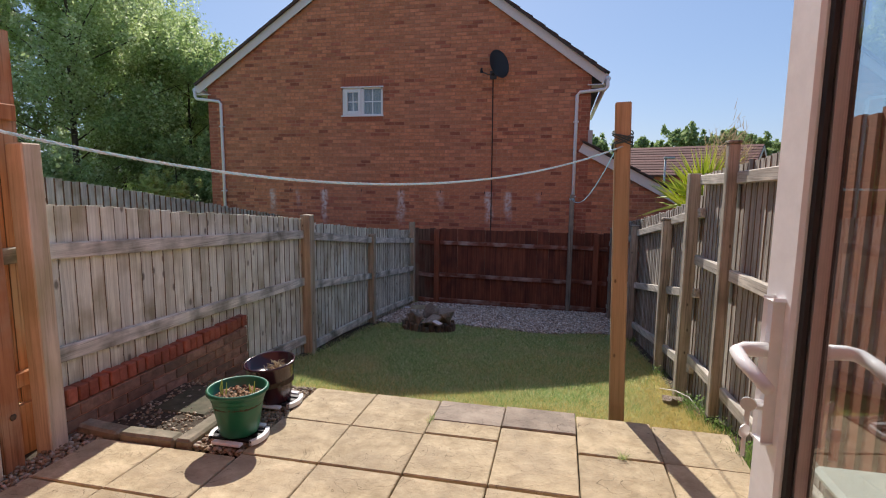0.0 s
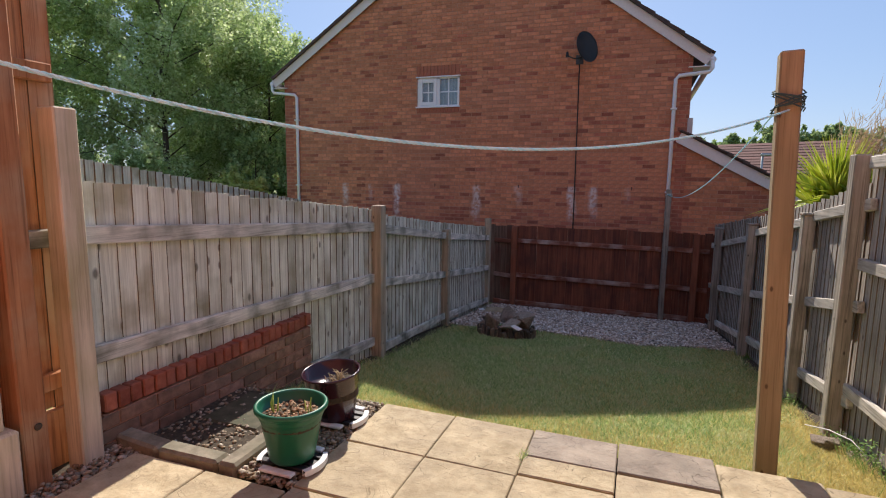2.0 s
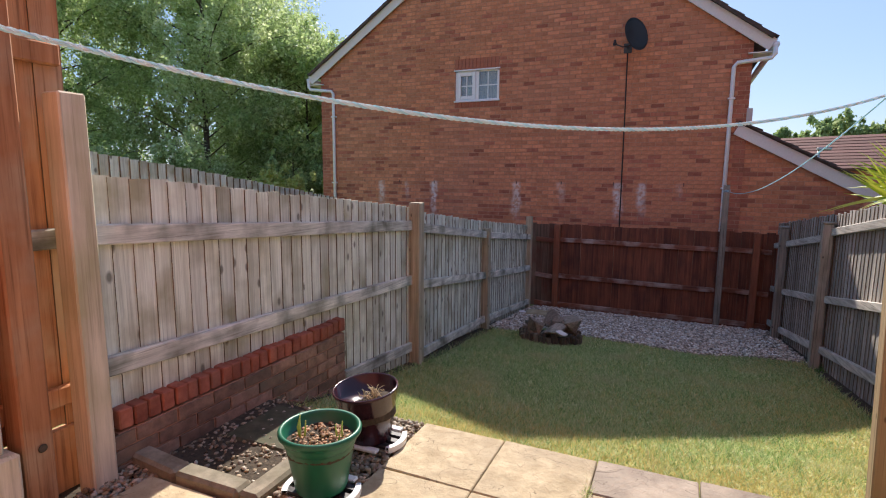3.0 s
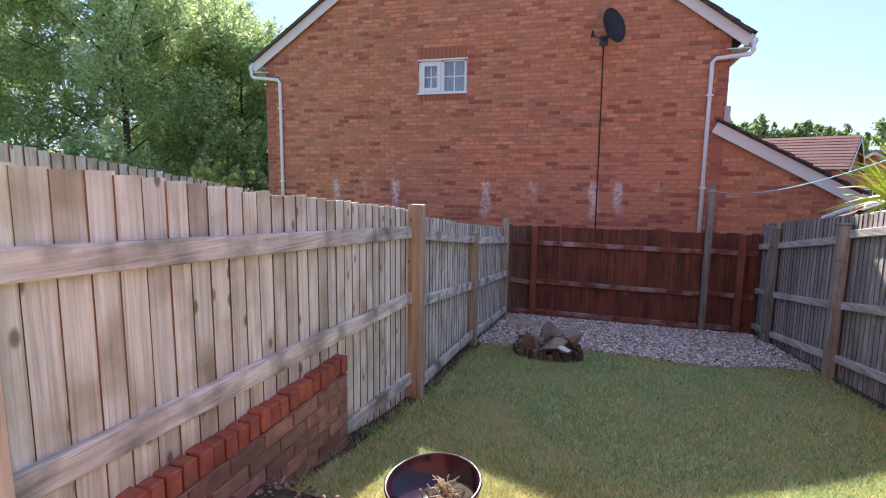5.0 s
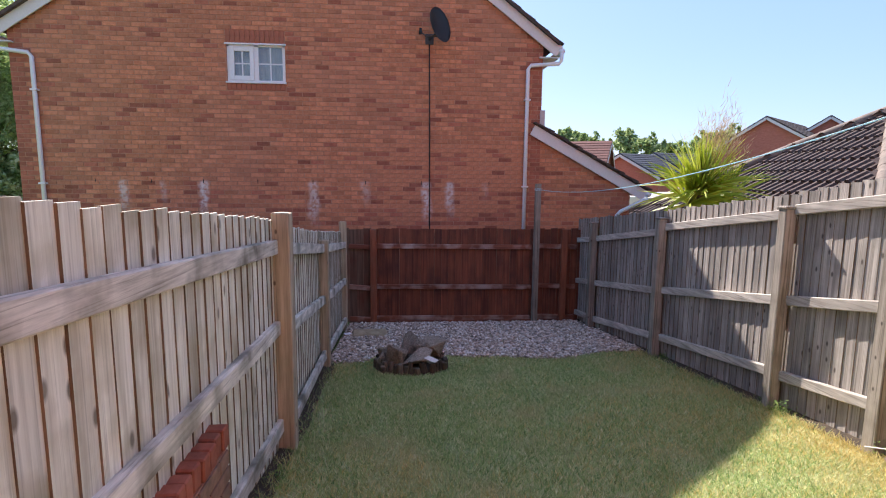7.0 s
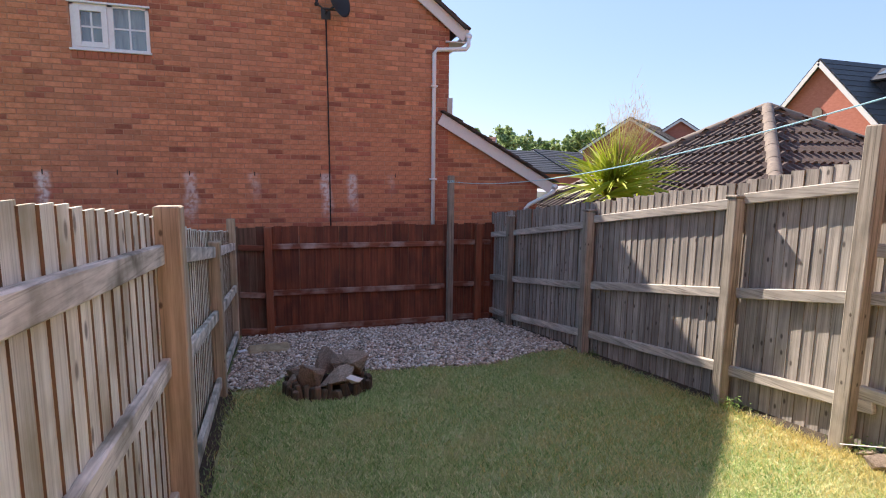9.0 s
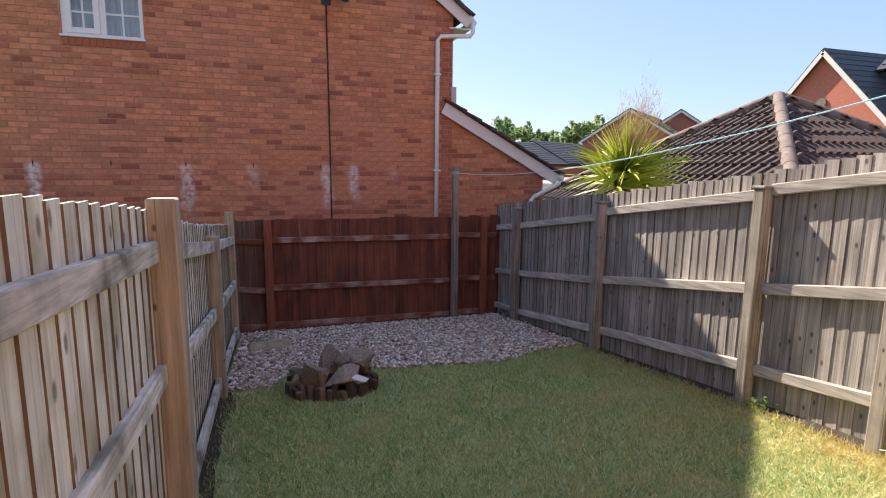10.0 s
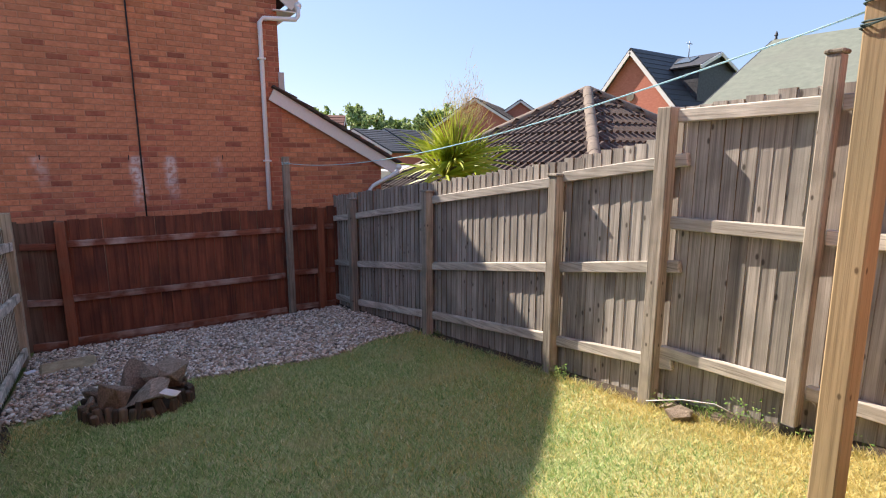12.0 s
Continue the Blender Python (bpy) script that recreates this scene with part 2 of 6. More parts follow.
M_SLABDARK = surface("dark_slab", (0.225, 0.18, 0.14), (0.37, 0.305, 0.235), (0.22, 0.19, 0.15), scale=(7, 7, 7), stain=4, vary=0.10, bump=1.0, depth=0.10, terrace=0.07)
M_KERB = surface("mossy_kerb", (0.17, 0.145, 0.105), (0.33, 0.285, 0.21), (0.11, 0.105, 0.06), scale=(16, 16, 16), stain=6, vary=0.12, bump=0.7)
M_MOSS = surface("mossy_slab", (0.055, 0.052, 0.03), (0.12, 0.105, 0.065), (0.045, 0.055, 0.025), scale=(16, 16, 16), stain=6, vary=0.1, bump=0.6)
M_WEED = many("weed_leaf", [(0.09, 0.19, 0.04), (0.17, 0.30, 0.07), (0.30, 0.40, 0.12)], trans=0.3)
M_SOIL = surface("soil", (0.035, 0.026, 0.018), (0.09, 0.068, 0.045), scale=(40, 40, 40), vary=0, bump=0.8, depth=0.01, rough=0.95)
M_TURF = surface("turf", (0.20, 0.235, 0.095), (0.42, 0.42, 0.20), (0.62, 0.53, 0.29), scale=(18, 18, 18), stain=1.6, vary=0, bump=0.8, depth=0.01, rough=0.95, mix=0.6)
M_FIELD = surface("far_grass", (0.09, 0.14, 0.03), (0.2, 0.25, 0.06), (0.25, 0.25, 0.1), scale=(3, 3, 3), stain=0.2, vary=0, bump=0.3)
M_BLADE = many("grass_blade", [(0.145, 0.27, 0.085), (0.305, 0.455, 0.16), (0.50, 0.61, 0.27), (0.82, 0.80, 0.50)], patch=((0.66, 0.59, 0.33), 1.7, 0.52, 0.55), trans=0.35)
M_STRAW = many("dry_sunlit_blade", [(0.46, 0.41, 0.14), (0.68, 0.56, 0.23), (0.76, 0.66, 0.32), (0.52, 0.45, 0.17)], trans=0.35)
M_PEBBLE = many("pebble", [(0.80, 0.73, 0.63), (0.34, 0.255, 0.185), (0.70, 0.56, 0.44), (0.10, 0.085, 0.07), (0.97, 0.93, 0.86), (0.52, 0.40, 0.30), (0.20, 0.165, 0.135), (0.90, 0.79, 0.66)], rough=0.7)
M_PEBBLETAN = many("tan_pebble", [(0.44, 0.35, 0.24), (0.20, 0.15, 0.10), (0.52, 0.45, 0.36), (0.14, 0.10, 0.07), (0.34, 0.26, 0.165)], rough=0.75)
M_ROCK = surface("rock", (0.20, 0.15, 0.11), (0.50, 0.40, 0.31), (0.15, 0.13, 0.085), scale=(12, 12, 12), stain=5, vary=0.3, bump=0.9, depth=0.03)
M_LOG = surface("log_edging", (0.05, 0.038, 0.028), (0.17, 0.125, 0.085), (0.06, 0.06, 0.035), scale=(30, 30, 5), stain=5, vary=0.45, bump=0.7)
M_UPVC = plain("white_upvc", (0.80, 0.80, 0.80), 0.3)
M_CREAM = plain("off_white_board", (0.72, 0.68, 0.66), 0.55)
M_BLACK = plain("black_rubber", (0.012, 0.012, 0.014), 0.6)
M_DISH = plain("dark_grey_metal", (0.055, 0.06, 0.065), 0.45)
M_CHROME = plain("chrome", (0.80, 0.80, 0.79), 0.35, 0.5)
M_TILE = surface("brown_roof_tile", (0.052, 0.036, 0.032), (0.115, 0.082, 0.07), (0.075, 0.06, 0.05), scale=(12, 12, 12), stain=2, vary=0.2, bump=0.4, rough=0.9)
M_RIDGE = surface("ridge_tile", (0.17, 0.135, 0.11), (0.29, 0.235, 0.19), (0.13, 0.11, 0.09), scale=(12, 12, 12), stain=3, vary=0.06, bump=0.5)
M_SLATE = surface("dark_slate", (0.035, 0.036, 0.042), (0.075, 0.075, 0.08), scale=(10, 10, 10), vary=0.2, bump=0.3, rough=0.6)
M_REDTILE = surface("red_roof_tile", (0.13, 0.05, 0.04), (0.2, 0.085, 0.07), scale=(10, 10, 10), vary=0.2, bump=0.4)
M_SAGE = surface("grey_green_roof", (0.15, 0.17, 0.135), (0.20, 0.22, 0.175), (0.17, 0.175, 0.145), scale=(6, 6, 6), stain=1, vary=0.05, bump=0.2)
M_FARBRICK = surface("far_brick", (0.42, 0.135, 0.095), (0.52, 0.19, 0.135), scale=(6, 6, 13), vary=0.1, bump=0.2)
M_GREENPOT = plain("green_plastic", (0.008, 0.12, 0.062), 0.38)
M_MAROON = plain("maroon_glaze", (0.035, 0.010, 0.016), 0.18)
M_INNERPOT = plain("black_plastic", (0.02, 0.018, 0.022), 0.4)
M_ROPE = many("pale_blue_rope", [(0.72, 0.86, 0.90), (0.55, 0.80, 0.86), (0.80, 0.88, 0.90)], trans=0.45)
M_ROPEDARK = plain("green_twine", (0.05, 0.09, 0.09), 0.8)
M_CABLE = plain("black_cable", (0.015, 0.013, 0.012), 0.6)
M_LEAF = many("leaf", [(0.30, 0.40, 0.15), (0.47, 0.58, 0.25), (0.60, 0.70, 0.36), (0.80, 0.86, 0.58)], trans=0.5, rough=0.5, spec=0.5)
M_LEAFDARK = many("dark_leaf", [(0.24, 0.34, 0.12), (0.38, 0.50, 0.20), (0.55, 0.65, 0.32)], trans=0.5, rough=0.5, spec=0.5)
M_LEAFLIME = many("lime_leaf", [(0.36, 0.44, 0.12), (0.52, 0.58, 0.2), (0.62, 0.66, 0.28)], trans=0.45)
M_LEAFFAR = many("far_leaf", [(0.16, 0.24, 0.09), (0.26, 0.36, 0.14), (0.37, 0.46, 0.20), (0.48, 0.55, 0.29)], trans=0.5)
M_STAINOLD = surface("faded_stained_board", (0.10, 0.062, 0.042), (0.25, 0.16, 0.11), (0.16, 0.055, 0.035), scale=(20, 20, 1.0), stain=2.6, vary=0.3, bump=0.4, mix=0.8, streak=0.5)
M_PALM = many("palm_leaf", [(0.28, 0.38, 0.03), (0.48, 0.56, 0.05), (0.64, 0.66, 0.12)], trans=0.4, rough=0.45)
M_PLUME = many("dry_plume", [(0.45, 0.34, 0.2), (0.58, 0.47, 0.3), (0.36, 0.27, 0.16)], trans=0.3)
M_BARK = surface("bark", (0.06, 0.045, 0.03), (0.14, 0.11, 0.08), scale=(10, 10, 2), vary=0.1, bump=0.8, depth=0.02)
M_GLASS = glass("window_glass")
M_PANE = plain("dim_pane", (0.10, 0.12, 0.13), 0.05)
M_CURTAIN = surface("net_curtain", (0.34, 0.33, 0.32), (0.58, 0.56, 0.54), scale=(30, 30, 4), vary=0, bump=0.3)
M_WALLIN = plain("magnolia_wall", (0.7, 0.66, 0.58), 0.8)
M_FLOORIN = plain("laminate_floor", (0.36, 0.24, 0.14), 0.4)
M_PAPER = plain("white_scrap", (0.8, 0.82, 0.85), 0.6)
M_BIN = plain("sage_plastic", (0.42, 0.46, 0.41), 0.45)
M_CAR = plain("white_car_paint", (0.75, 0.77, 0.8), 0.2)
M_STEEL = plain("galvanised_steel", (0.4, 0.42, 0.43), 0.5, 0.6)
M_MULCH = many("bark_mulch", [(0.22, 0.11, 0.06), (0.36, 0.20, 0.11), (0.45, 0.30, 0.18), (0.14, 0.08, 0.05)])
M_STAINBACK = surface("dull_stained_post", (0.16, 0.05, 0.025), (0.29, 0.10, 0.05), (0.22, 0.13, 0.09), scale=(24, 24, 1.8), stain=2.6, vary=0.12, bump=0.4)
M_WHITESTONE = surface("white_stone", (0.62, 0.58, 0.52), (0.80, 0.77, 0.72), scale=(20, 20, 20), vary=0, bump=0.4)


# lime washed out of the weep vents: x, half width, lowest height, strength
LIME = [(-5.45, 0.075, 0.40, 1.0), (-6.75, 0.08, 0.6, 0.7), (-6.1, 0.05, 0.75, 0.45), (-3.62, 0.085, 0.40, 0.75), (-2.72, 0.07, 0.75, 0.45), (-1.66, 0.075, 0.45, 1.0), (-1.24, 0.07, 0.55, 0.85), (-0.6, 0.05, 0.85, 0.35)]


def limed(m):
    """Adds the lime runs, in world places, over the colour of a wall material."""
    nt = m.node_tree; n, ln = nt.nodes, nt.links
    b = n["Principled BSDF"]
    col = b.inputs["Base Color"].links[0].from_socket

    def math2(op, a, c, d=None):
        k = n.new("ShaderNodeMath"); k.operation = op
        for i, q in enumerate((a, c, d)):
            if q is None:
                continue
            if isinstance(q, (int, float)):
                k.inputs[i].default_value = q
            else:
                ln.new(q, k.inputs[i])
        return k.outputs[0]

    def ramp(v, a, c, lo, hi):
        k = n.new("ShaderNodeMapRange"); k.interpolation_type = "SMOOTHSTEP"
        k.inputs["From Min"].default_value, k.inputs["From Max"].default_value = a, c
        k.inputs["To Min"].default_value, k.inputs["To Max"].default_value = lo, hi
        ln.new(v, k.inputs["Value"])
        return k.outputs[0]
    g = n.new("ShaderNodeNewGeometry")
    sp = n.new("ShaderNodeSeparateXYZ"); ln.new(g.outputs["Position"], sp.inputs[0])
    wob = n.new("ShaderNodeTexNoise"); wob.inputs["Scale"].default_value = 3.5; ln.new(g.outputs["Position"], wob.inputs["Vector"])
    x = math2("ADD", math2("MULTIPLY_ADD", wob.outputs["Fac"], 0.16, -0.08), sp.outputs[0])
    total = None
    for cx, w, z0, s in LIME:
        d = math2("ABSOLUTE", math2("SUBTRACT", x, cx), 0.0)
        f = math2("MULTIPLY", ramp(d, w * 0.25, w * 1.5, s, 0.0), ramp(sp.outputs[2], z0, z0 + 0.45, 0.0, 1.0))
        total = f if total is None else math2("MAXIMUM", total, f)
    total = math2("MULTIPLY", total, ramp(sp.outputs[2], 1.24, 1.31, 1.0, 0.0))
    gr = n.new("ShaderNodeTexNoise"); gr.inputs["Scale"].default_value = 16; gr.inputs["Detail"].default_value = 5
    ln.new(g.outputs["Position"], gr.inputs["Vector"])
    total = math2("MULTIPLY", total, ramp(gr.outputs["Fac"], 0.32, 0.62, 0.15, 1.0))
    mx = n.new("ShaderNodeMix"); mx.data_type = "RGBA"; mx.inputs[7].default_value = (0.74, 0.66, 0.62, 1)
    ln.new(total, mx.inputs["Factor"]); ln.new(col, mx.inputs[6]); ln.new(mx.outputs[2], b.inputs["Base Color"])


limed(M_BRICK); limed(M_BRICKDARK); limed(M_MORTAR)

# ---- makers ----
rng = random.Random(7)
nrg = np.random.default_rng(11)


def empty(name, at=(0, 0, 0), rz=0.0):
    ob = new(name)
    ob.matrix_basis = pose(*at, 0, 0, rz)
    return ob


def mesh(name, verts, faces, material):
    me = bpy.data.meshes.new(name)
    me.from_pydata([tuple(v) for v in verts], [], [tuple(f) for f in faces])
    me.materials.append(material)
    me.update()
    return me


def link(name, me, parent=None, m=None, label=""):
    ob = new(name, me)
    ob.parent = parent
    if m is not None:
        ob.matrix_basis = m
    if label:
        ob["label"] = label
    return ob


def part(name, bm, material, parent=None, label="", smooth=False):
    me = bpy.data.meshes.new(name)
    bm.to_mesh(me)
    bm.free()
    me.materials.append(material)
    if smooth:
        me.polygons.foreach_set("use_smooth", [True] * len(me.polygons))
    return link(name, me, parent, None, label)


def block(x0, x1, y0, y1, z0, z1, bevel=0.0, bm=None, m=None):
    """A box between two corners, its edges rounded by bevel."""
    bm = bm or bmesh.new()
    r = bmesh.ops.create_cube(bm, size=1.0)
    vs = r["verts"]
    for v in vs:
        v.co = Vector((x0 + (v.co.x + 0.5) * (x1 - x0), y0 + (v.co.y + 0.5) * (y1 - y0), z0 + (v.co.z + 0.5) * (z1 - z0)))
    if m is not None:
        bmesh.ops.transform(bm, matrix=m, verts=vs)
    if bevel:
        es = list({e for v in vs for e in v.link_edges})
        bmesh.ops.bevel(bm, geom=es, offset=bevel, segments=1, affect="EDGES")
    return bm


def beam(p, q, w, h, bevel=0.006, bm=None):
    """A straight timber from p to q, w wide sideways and h high."""
    p, q = Vector(p), Vector(q)
    d = q - p
    side = Vector((0, 0, 1)).cross(d)
    if side.length < 1e-4:
        side = Vector((1, 0, 0))
    side.normalize()
    up = d.normalized().cross(side)
    m = Matrix((( *d.normalized(), 0), (*side, 0), (*up, 0), (0, 0, 0, 1))).transposed()
    m.translation = (p + q) / 2
    l = d.length / 2
    return block(-l, l, -w / 2, w / 2, -h / 2, h / 2, bevel, bm, m)


def lathe(profile, n=40, bm=None, at=(0, 0, 0)):
    bm = bm or bmesh.new()
    rings = []
    for r, z in profile:
        rings.append([bm.verts.new((at[0] + r * math.cos(2 * math.pi * k / n), at[1] + r * math.sin(2 * math.pi * k / n), at[2] + z)) for k in range(n)])
    for a, b in zip(rings, rings[1:]):
        for k in range(n):
            bm.faces.new((a[k], a[(k + 1) % n], b[(k + 1) % n], b[k]))
    bm.faces.new(rings[0][::-1])
    bm.faces.new(rings[-1])
    return bm


def tube(name, pts, r, material, parent=None, label="", n=8):
    """A round bar along points."""
    bm = bmesh.new()
    pts = [Vector(p) for p in pts]
    rings = []
    for i, p in enumerate(pts):
        d = (pts[min(i + 1, len(pts) - 1)] - pts[max(i - 1, 0)]).normalized()
        a = d.orthogonal().normalized() if not rings else (last - d * last.dot(d)).normalized()
        last = a
        b = d.cross(a)
        rr = r[i] if isinstance(r, (list, tuple)) else r
        rings.append([bm.verts.new(p + (a * math.cos(2 * math.pi * k / n) + b * math.sin(2 * math.pi * k / n)) * rr) for k in range(n)])
    for u, v in zip(rings, rings[1:]):
        for k in range(n):
            bm.faces.new((u[k], u[(k + 1) % n], v[(k + 1) % n], v[k]))
    bm.faces.new(rings[0][::-1]); bm.faces.new(rings[-1])
    return part(name, bm, material, parent, label, smooth=True)


def stuff(name, verts, faces, material, label, category):
    """Many small pieces in one mesh, from arrays."""
    me = bpy.data.meshes.new(name)
    nv, nf, k = len(verts), len(faces), faces.shape[1]
    me.vertices.add(nv); me.vertices.foreach_set("co", verts.astype(np.float32).ravel())
    me.loops.add(nf * k); me.loops.foreach_set("vertex_index", faces.astype(np.int32).ravel())
    me.polygons.add(nf); me.polygons.foreach_set("loop_start", np.arange(0, nf * k, k, dtype=np.int32))
    me.update(calc_edges=True)
    me.materials.append(material)
    ob = new(name, me)
    return tagged(ob, label, category, kind="stuff")


ICO_V, ICO_F = None, None
_bm = bmesh.new(); bmesh.ops.create_icosphere(_bm, subdivisions=1, radius=1.0)
_bm.verts.ensure_lookup_table()
ICO_V = np.array([v.co[:] for v in _bm.verts]); ICO_F = np.array([[v.index for v in f.verts] for f in _bm.faces])
_bm.free()


def pebbles(centres, size, rnd):
    """Flattened, uneven stones at the centres."""
    n = len(centres)
    s = size * rnd.uniform(0.55, 1.35, (n, 1, 1)) * np.concatenate([rnd.uniform(0.7, 1.3, (n, 1, 2)), rnd.uniform(0.4, 0.8, (n, 1, 1))], 2)
    v = ICO_V[None] * s * rnd.uniform(0.82, 1.18, (n, len(ICO_V), 1))
    a = rnd.uniform(0, 6.28, n); c, d = np.cos(a)[:, None], np.sin(a)[:, None]
    tl = rnd.normal(0, 0.35, (n, 1))
    x = v[..., 0] * c - v[..., 1] * d; y = v[..., 0] * d + v[..., 1] * c
    z = v[..., 2] + x * tl
    v = np.stack([x, y, z], 2) + centres[:, None]
    f = ICO_F[None] + (np.arange(n) * len(ICO_V))[:, None, None]
    return v.reshape(-1, 3), f.reshape(-1, 3)


def lawn_z(y):
    return np.interp(y, [4.85, 5.05, 5.6, 6.5, 7.4, 9.2, 11.75], [-0.12, -0.15, -0.25, -0.42, -0.52, -0.72, -0.98])


def right_x(y):
    """The inner face of the boards of the fence by the bungalow."""
    return np.interp(y, [1.8, 5.6, 6.47, 7.41, 9.27, 11.1, 11.9], [1.16, 1.055, 1.03, 1.0, 0.93, 0.825, 0.79])


# ---- ground ----
def build_ground():
    ys = [-300, -20, 4.8, 4.85, 5.05, 5.6, 6.5, 7.4, 9.2, 11.75, 14, 40, 120, 900]
    zs = [-0.08, -0.08, -0.08] + [float(lawn_z(y)) - 0.05 for y in ys[3:10]] + [-1.06, -1.3, -1.6, -1.6]
    xs = [-600, -60, -12, -3.1, 1.2, 12, 60, 600]
    v = [(x, y, z) for y, z in zip(ys, zs) for x in xs]
    w = len(xs)
    f = [(j * w + i, j * w + i + 1, (j + 1) * w + i + 1, (j + 1) * w + i) for j in range(len(ys) - 1) for i in range(w - 1)]
    ob = link("ground", mesh("ground", v, f, M_FIELD))
    tagged(ob, "sunlit rough grass sloping away from the houses", "ground", kind="structure")
    # soil under the paving
    ob = part("patio_base", block(-3.1, 1.15, 1.86, 4.84, -0.30, -0.012), M_SOIL)
    tagged(ob, "bare dark soil under and beside the paving", "soil", kind="structure")
    # the lawn, with a fall and small humps
    nx, ny = 60, 110
    v, f = [], []
    for j in range(ny + 1):
        y = 4.86 + (11.72 - 4.86) * j / ny
        x1 = float(right_x(y)) - 0.005
        for i in range(nx + 1):
            x = -2.95 + (x1 + 2.95) * i / nx
            v.append((x, y, float(lawn_z(y)) + 0.018 * noise.noise((x * 1.3, y * 1.3, 3.0)) + 0.006 * noise.noise((x * 6, y * 6, 1.0))))
    for j in range(ny):
        for i in range(nx):
            a = j * (nx + 1) + i
            f.append((a, a + 1, a + nx + 2, a + nx + 1))
    ob = link("lawn", mesh("lawn", v, f, M_TURF))
    tagged(ob, "short patchy lawn, green in the middle and straw-dry at the edges", "lawn", kind="structure")


    v, f = [], []
    for j in range(30):
        y = 4.6 + j * 0.25
        v += [(float(right_x(y)) - 0.10 - 0.05 * noise.noise((y * 2, 0, 0)), y, float(lawn_z(y)) + 0.004), (float(right_x(y)) + 0.02, y, float(lawn_z(y)) + 0.03), (float(right_x(y)) + 1.5, y, float(lawn_z(y)) + 0.03)]
    f = [(3 * j + k, 3 * j + k + 1, 3 * j + k + 4, 3 * j + k + 3) for j in range(29) for k in (0, 1)]
    b = len(v)
    for j in range(20):
        y = 4.9 + j * 0.25
        v += [(-2.97, y, float(lawn_z(y)) + 0.03), (-2.82 - 0.07 * noise.noise((y * 2, 5, 0)), y, float(lawn_z(y)) + 0.008)]
    f += [(b + 2 * j, b + 2 * j + 1, b + 2 * j + 3, b + 2 * j + 2) for j in range(19)]
    ob = link("soil_strip", mesh("soil_strip", v, f, M_SOIL)); tagged(ob, "dark bare soil along the foot of the fence", "soil", kind="structure")


def hump(x, y):
    return np.array([0.018 * noise.noise((a * 1.3, b * 1.3, 3.0)) for a, b in zip(x, y)])


def gravel_edge(x):
    return 9.55 + 0.10 * np.sin(x * 2.1 + 0.5) + 0.05 * np.sin(x * 5.3) - 0.28 * np.exp(-((x + 0.2) / 0.9) ** 2) - 0.45 / (1 + np.exp((x + 2.42) * 14))


def build_grass():
    n = 260000
    x = nrg.uniform(-2.92, 1.05, n); y = 4.9 + 4.9 * nrg.uniform(0, 1, n) ** 1.3
    ok = (x < right_x(y) - 0.05 - 0.06 * nrg.uniform(0, 1, n)) & (y < gravel_edge(x) + nrg.normal(0, 0.05, n)) & ~((x < -2.15) & (y < 5.0)) & (nrg.uniform(0, 1, n) > np.clip((-2.62 - 0.06 * np.sin(y * 3.1) - x) / 0.30, 0, 0.8))
    x, y = x[ok], y[ok]; n = len(x)
    z = lawn_z(y) + hump(x, y) - 0.004
    edge = np.minimum(np.abs(right_x(y) - x), np.abs(x + 2.9))
    h = nrg.uniform(0.014, 0.040, n) * (1 + 1.0 * (edge < 0.16) * nrg.uniform(0, 1, n))
    a = nrg.uniform(0, 6.28, n); w = nrg.uniform(0.0020, 0.0048, n) * (1 + 0.03 * (y - 5) ** 2)
    lean = nrg.uniform(0.3, 1.4, n) * h; b = nrg.uniform(0, 6.28, n)
    p0 = np.stack([x - np.cos(a) * w, y - np.sin(a) * w, z], 1)
    p1 = np.stack([x + np.cos(a) * w, y + np.sin(a) * w, z], 1)
    p2 = np.stack([x + np.cos(b) * lean, y + np.sin(b) * lean, z + h], 1)
    v = np.stack([p0, p1, p2], 1)
    # drier towards paving and fence; extra straw there also paints the sunlit strip brighter
    spot = np.array([noise.noise((q * 0.9, r * 0.9, 8.0)) + 0.5 * noise.noise((q * 3.1, r * 3.1, 2.0)) for q, r in zip(x, y)])
    dry = 0.04 + 0.95 * np.interp(y, [6.8, 8.2], [1, 0.35]) * np.exp(-((right_x(y) - x) / 0.72) ** 2) + 0.5 * np.exp(-((y - 4.9) / 1.2) ** 2) + 0.42 * spot
    straw = nrg.uniform(0, 1, n) < dry
    for sel, nm, mt, lb in ((~straw, "grass", M_BLADE, "short mown green grass"), (straw, "dry_sunlit_grass", M_STRAW, "short dry straw-coloured grass, massed to brighten the sunlit strip")):
        q = v[sel].reshape(-1, 3)
        stuff(nm, q, np.arange(len(q)).reshape(-1, 3), mt, lb, "grass")


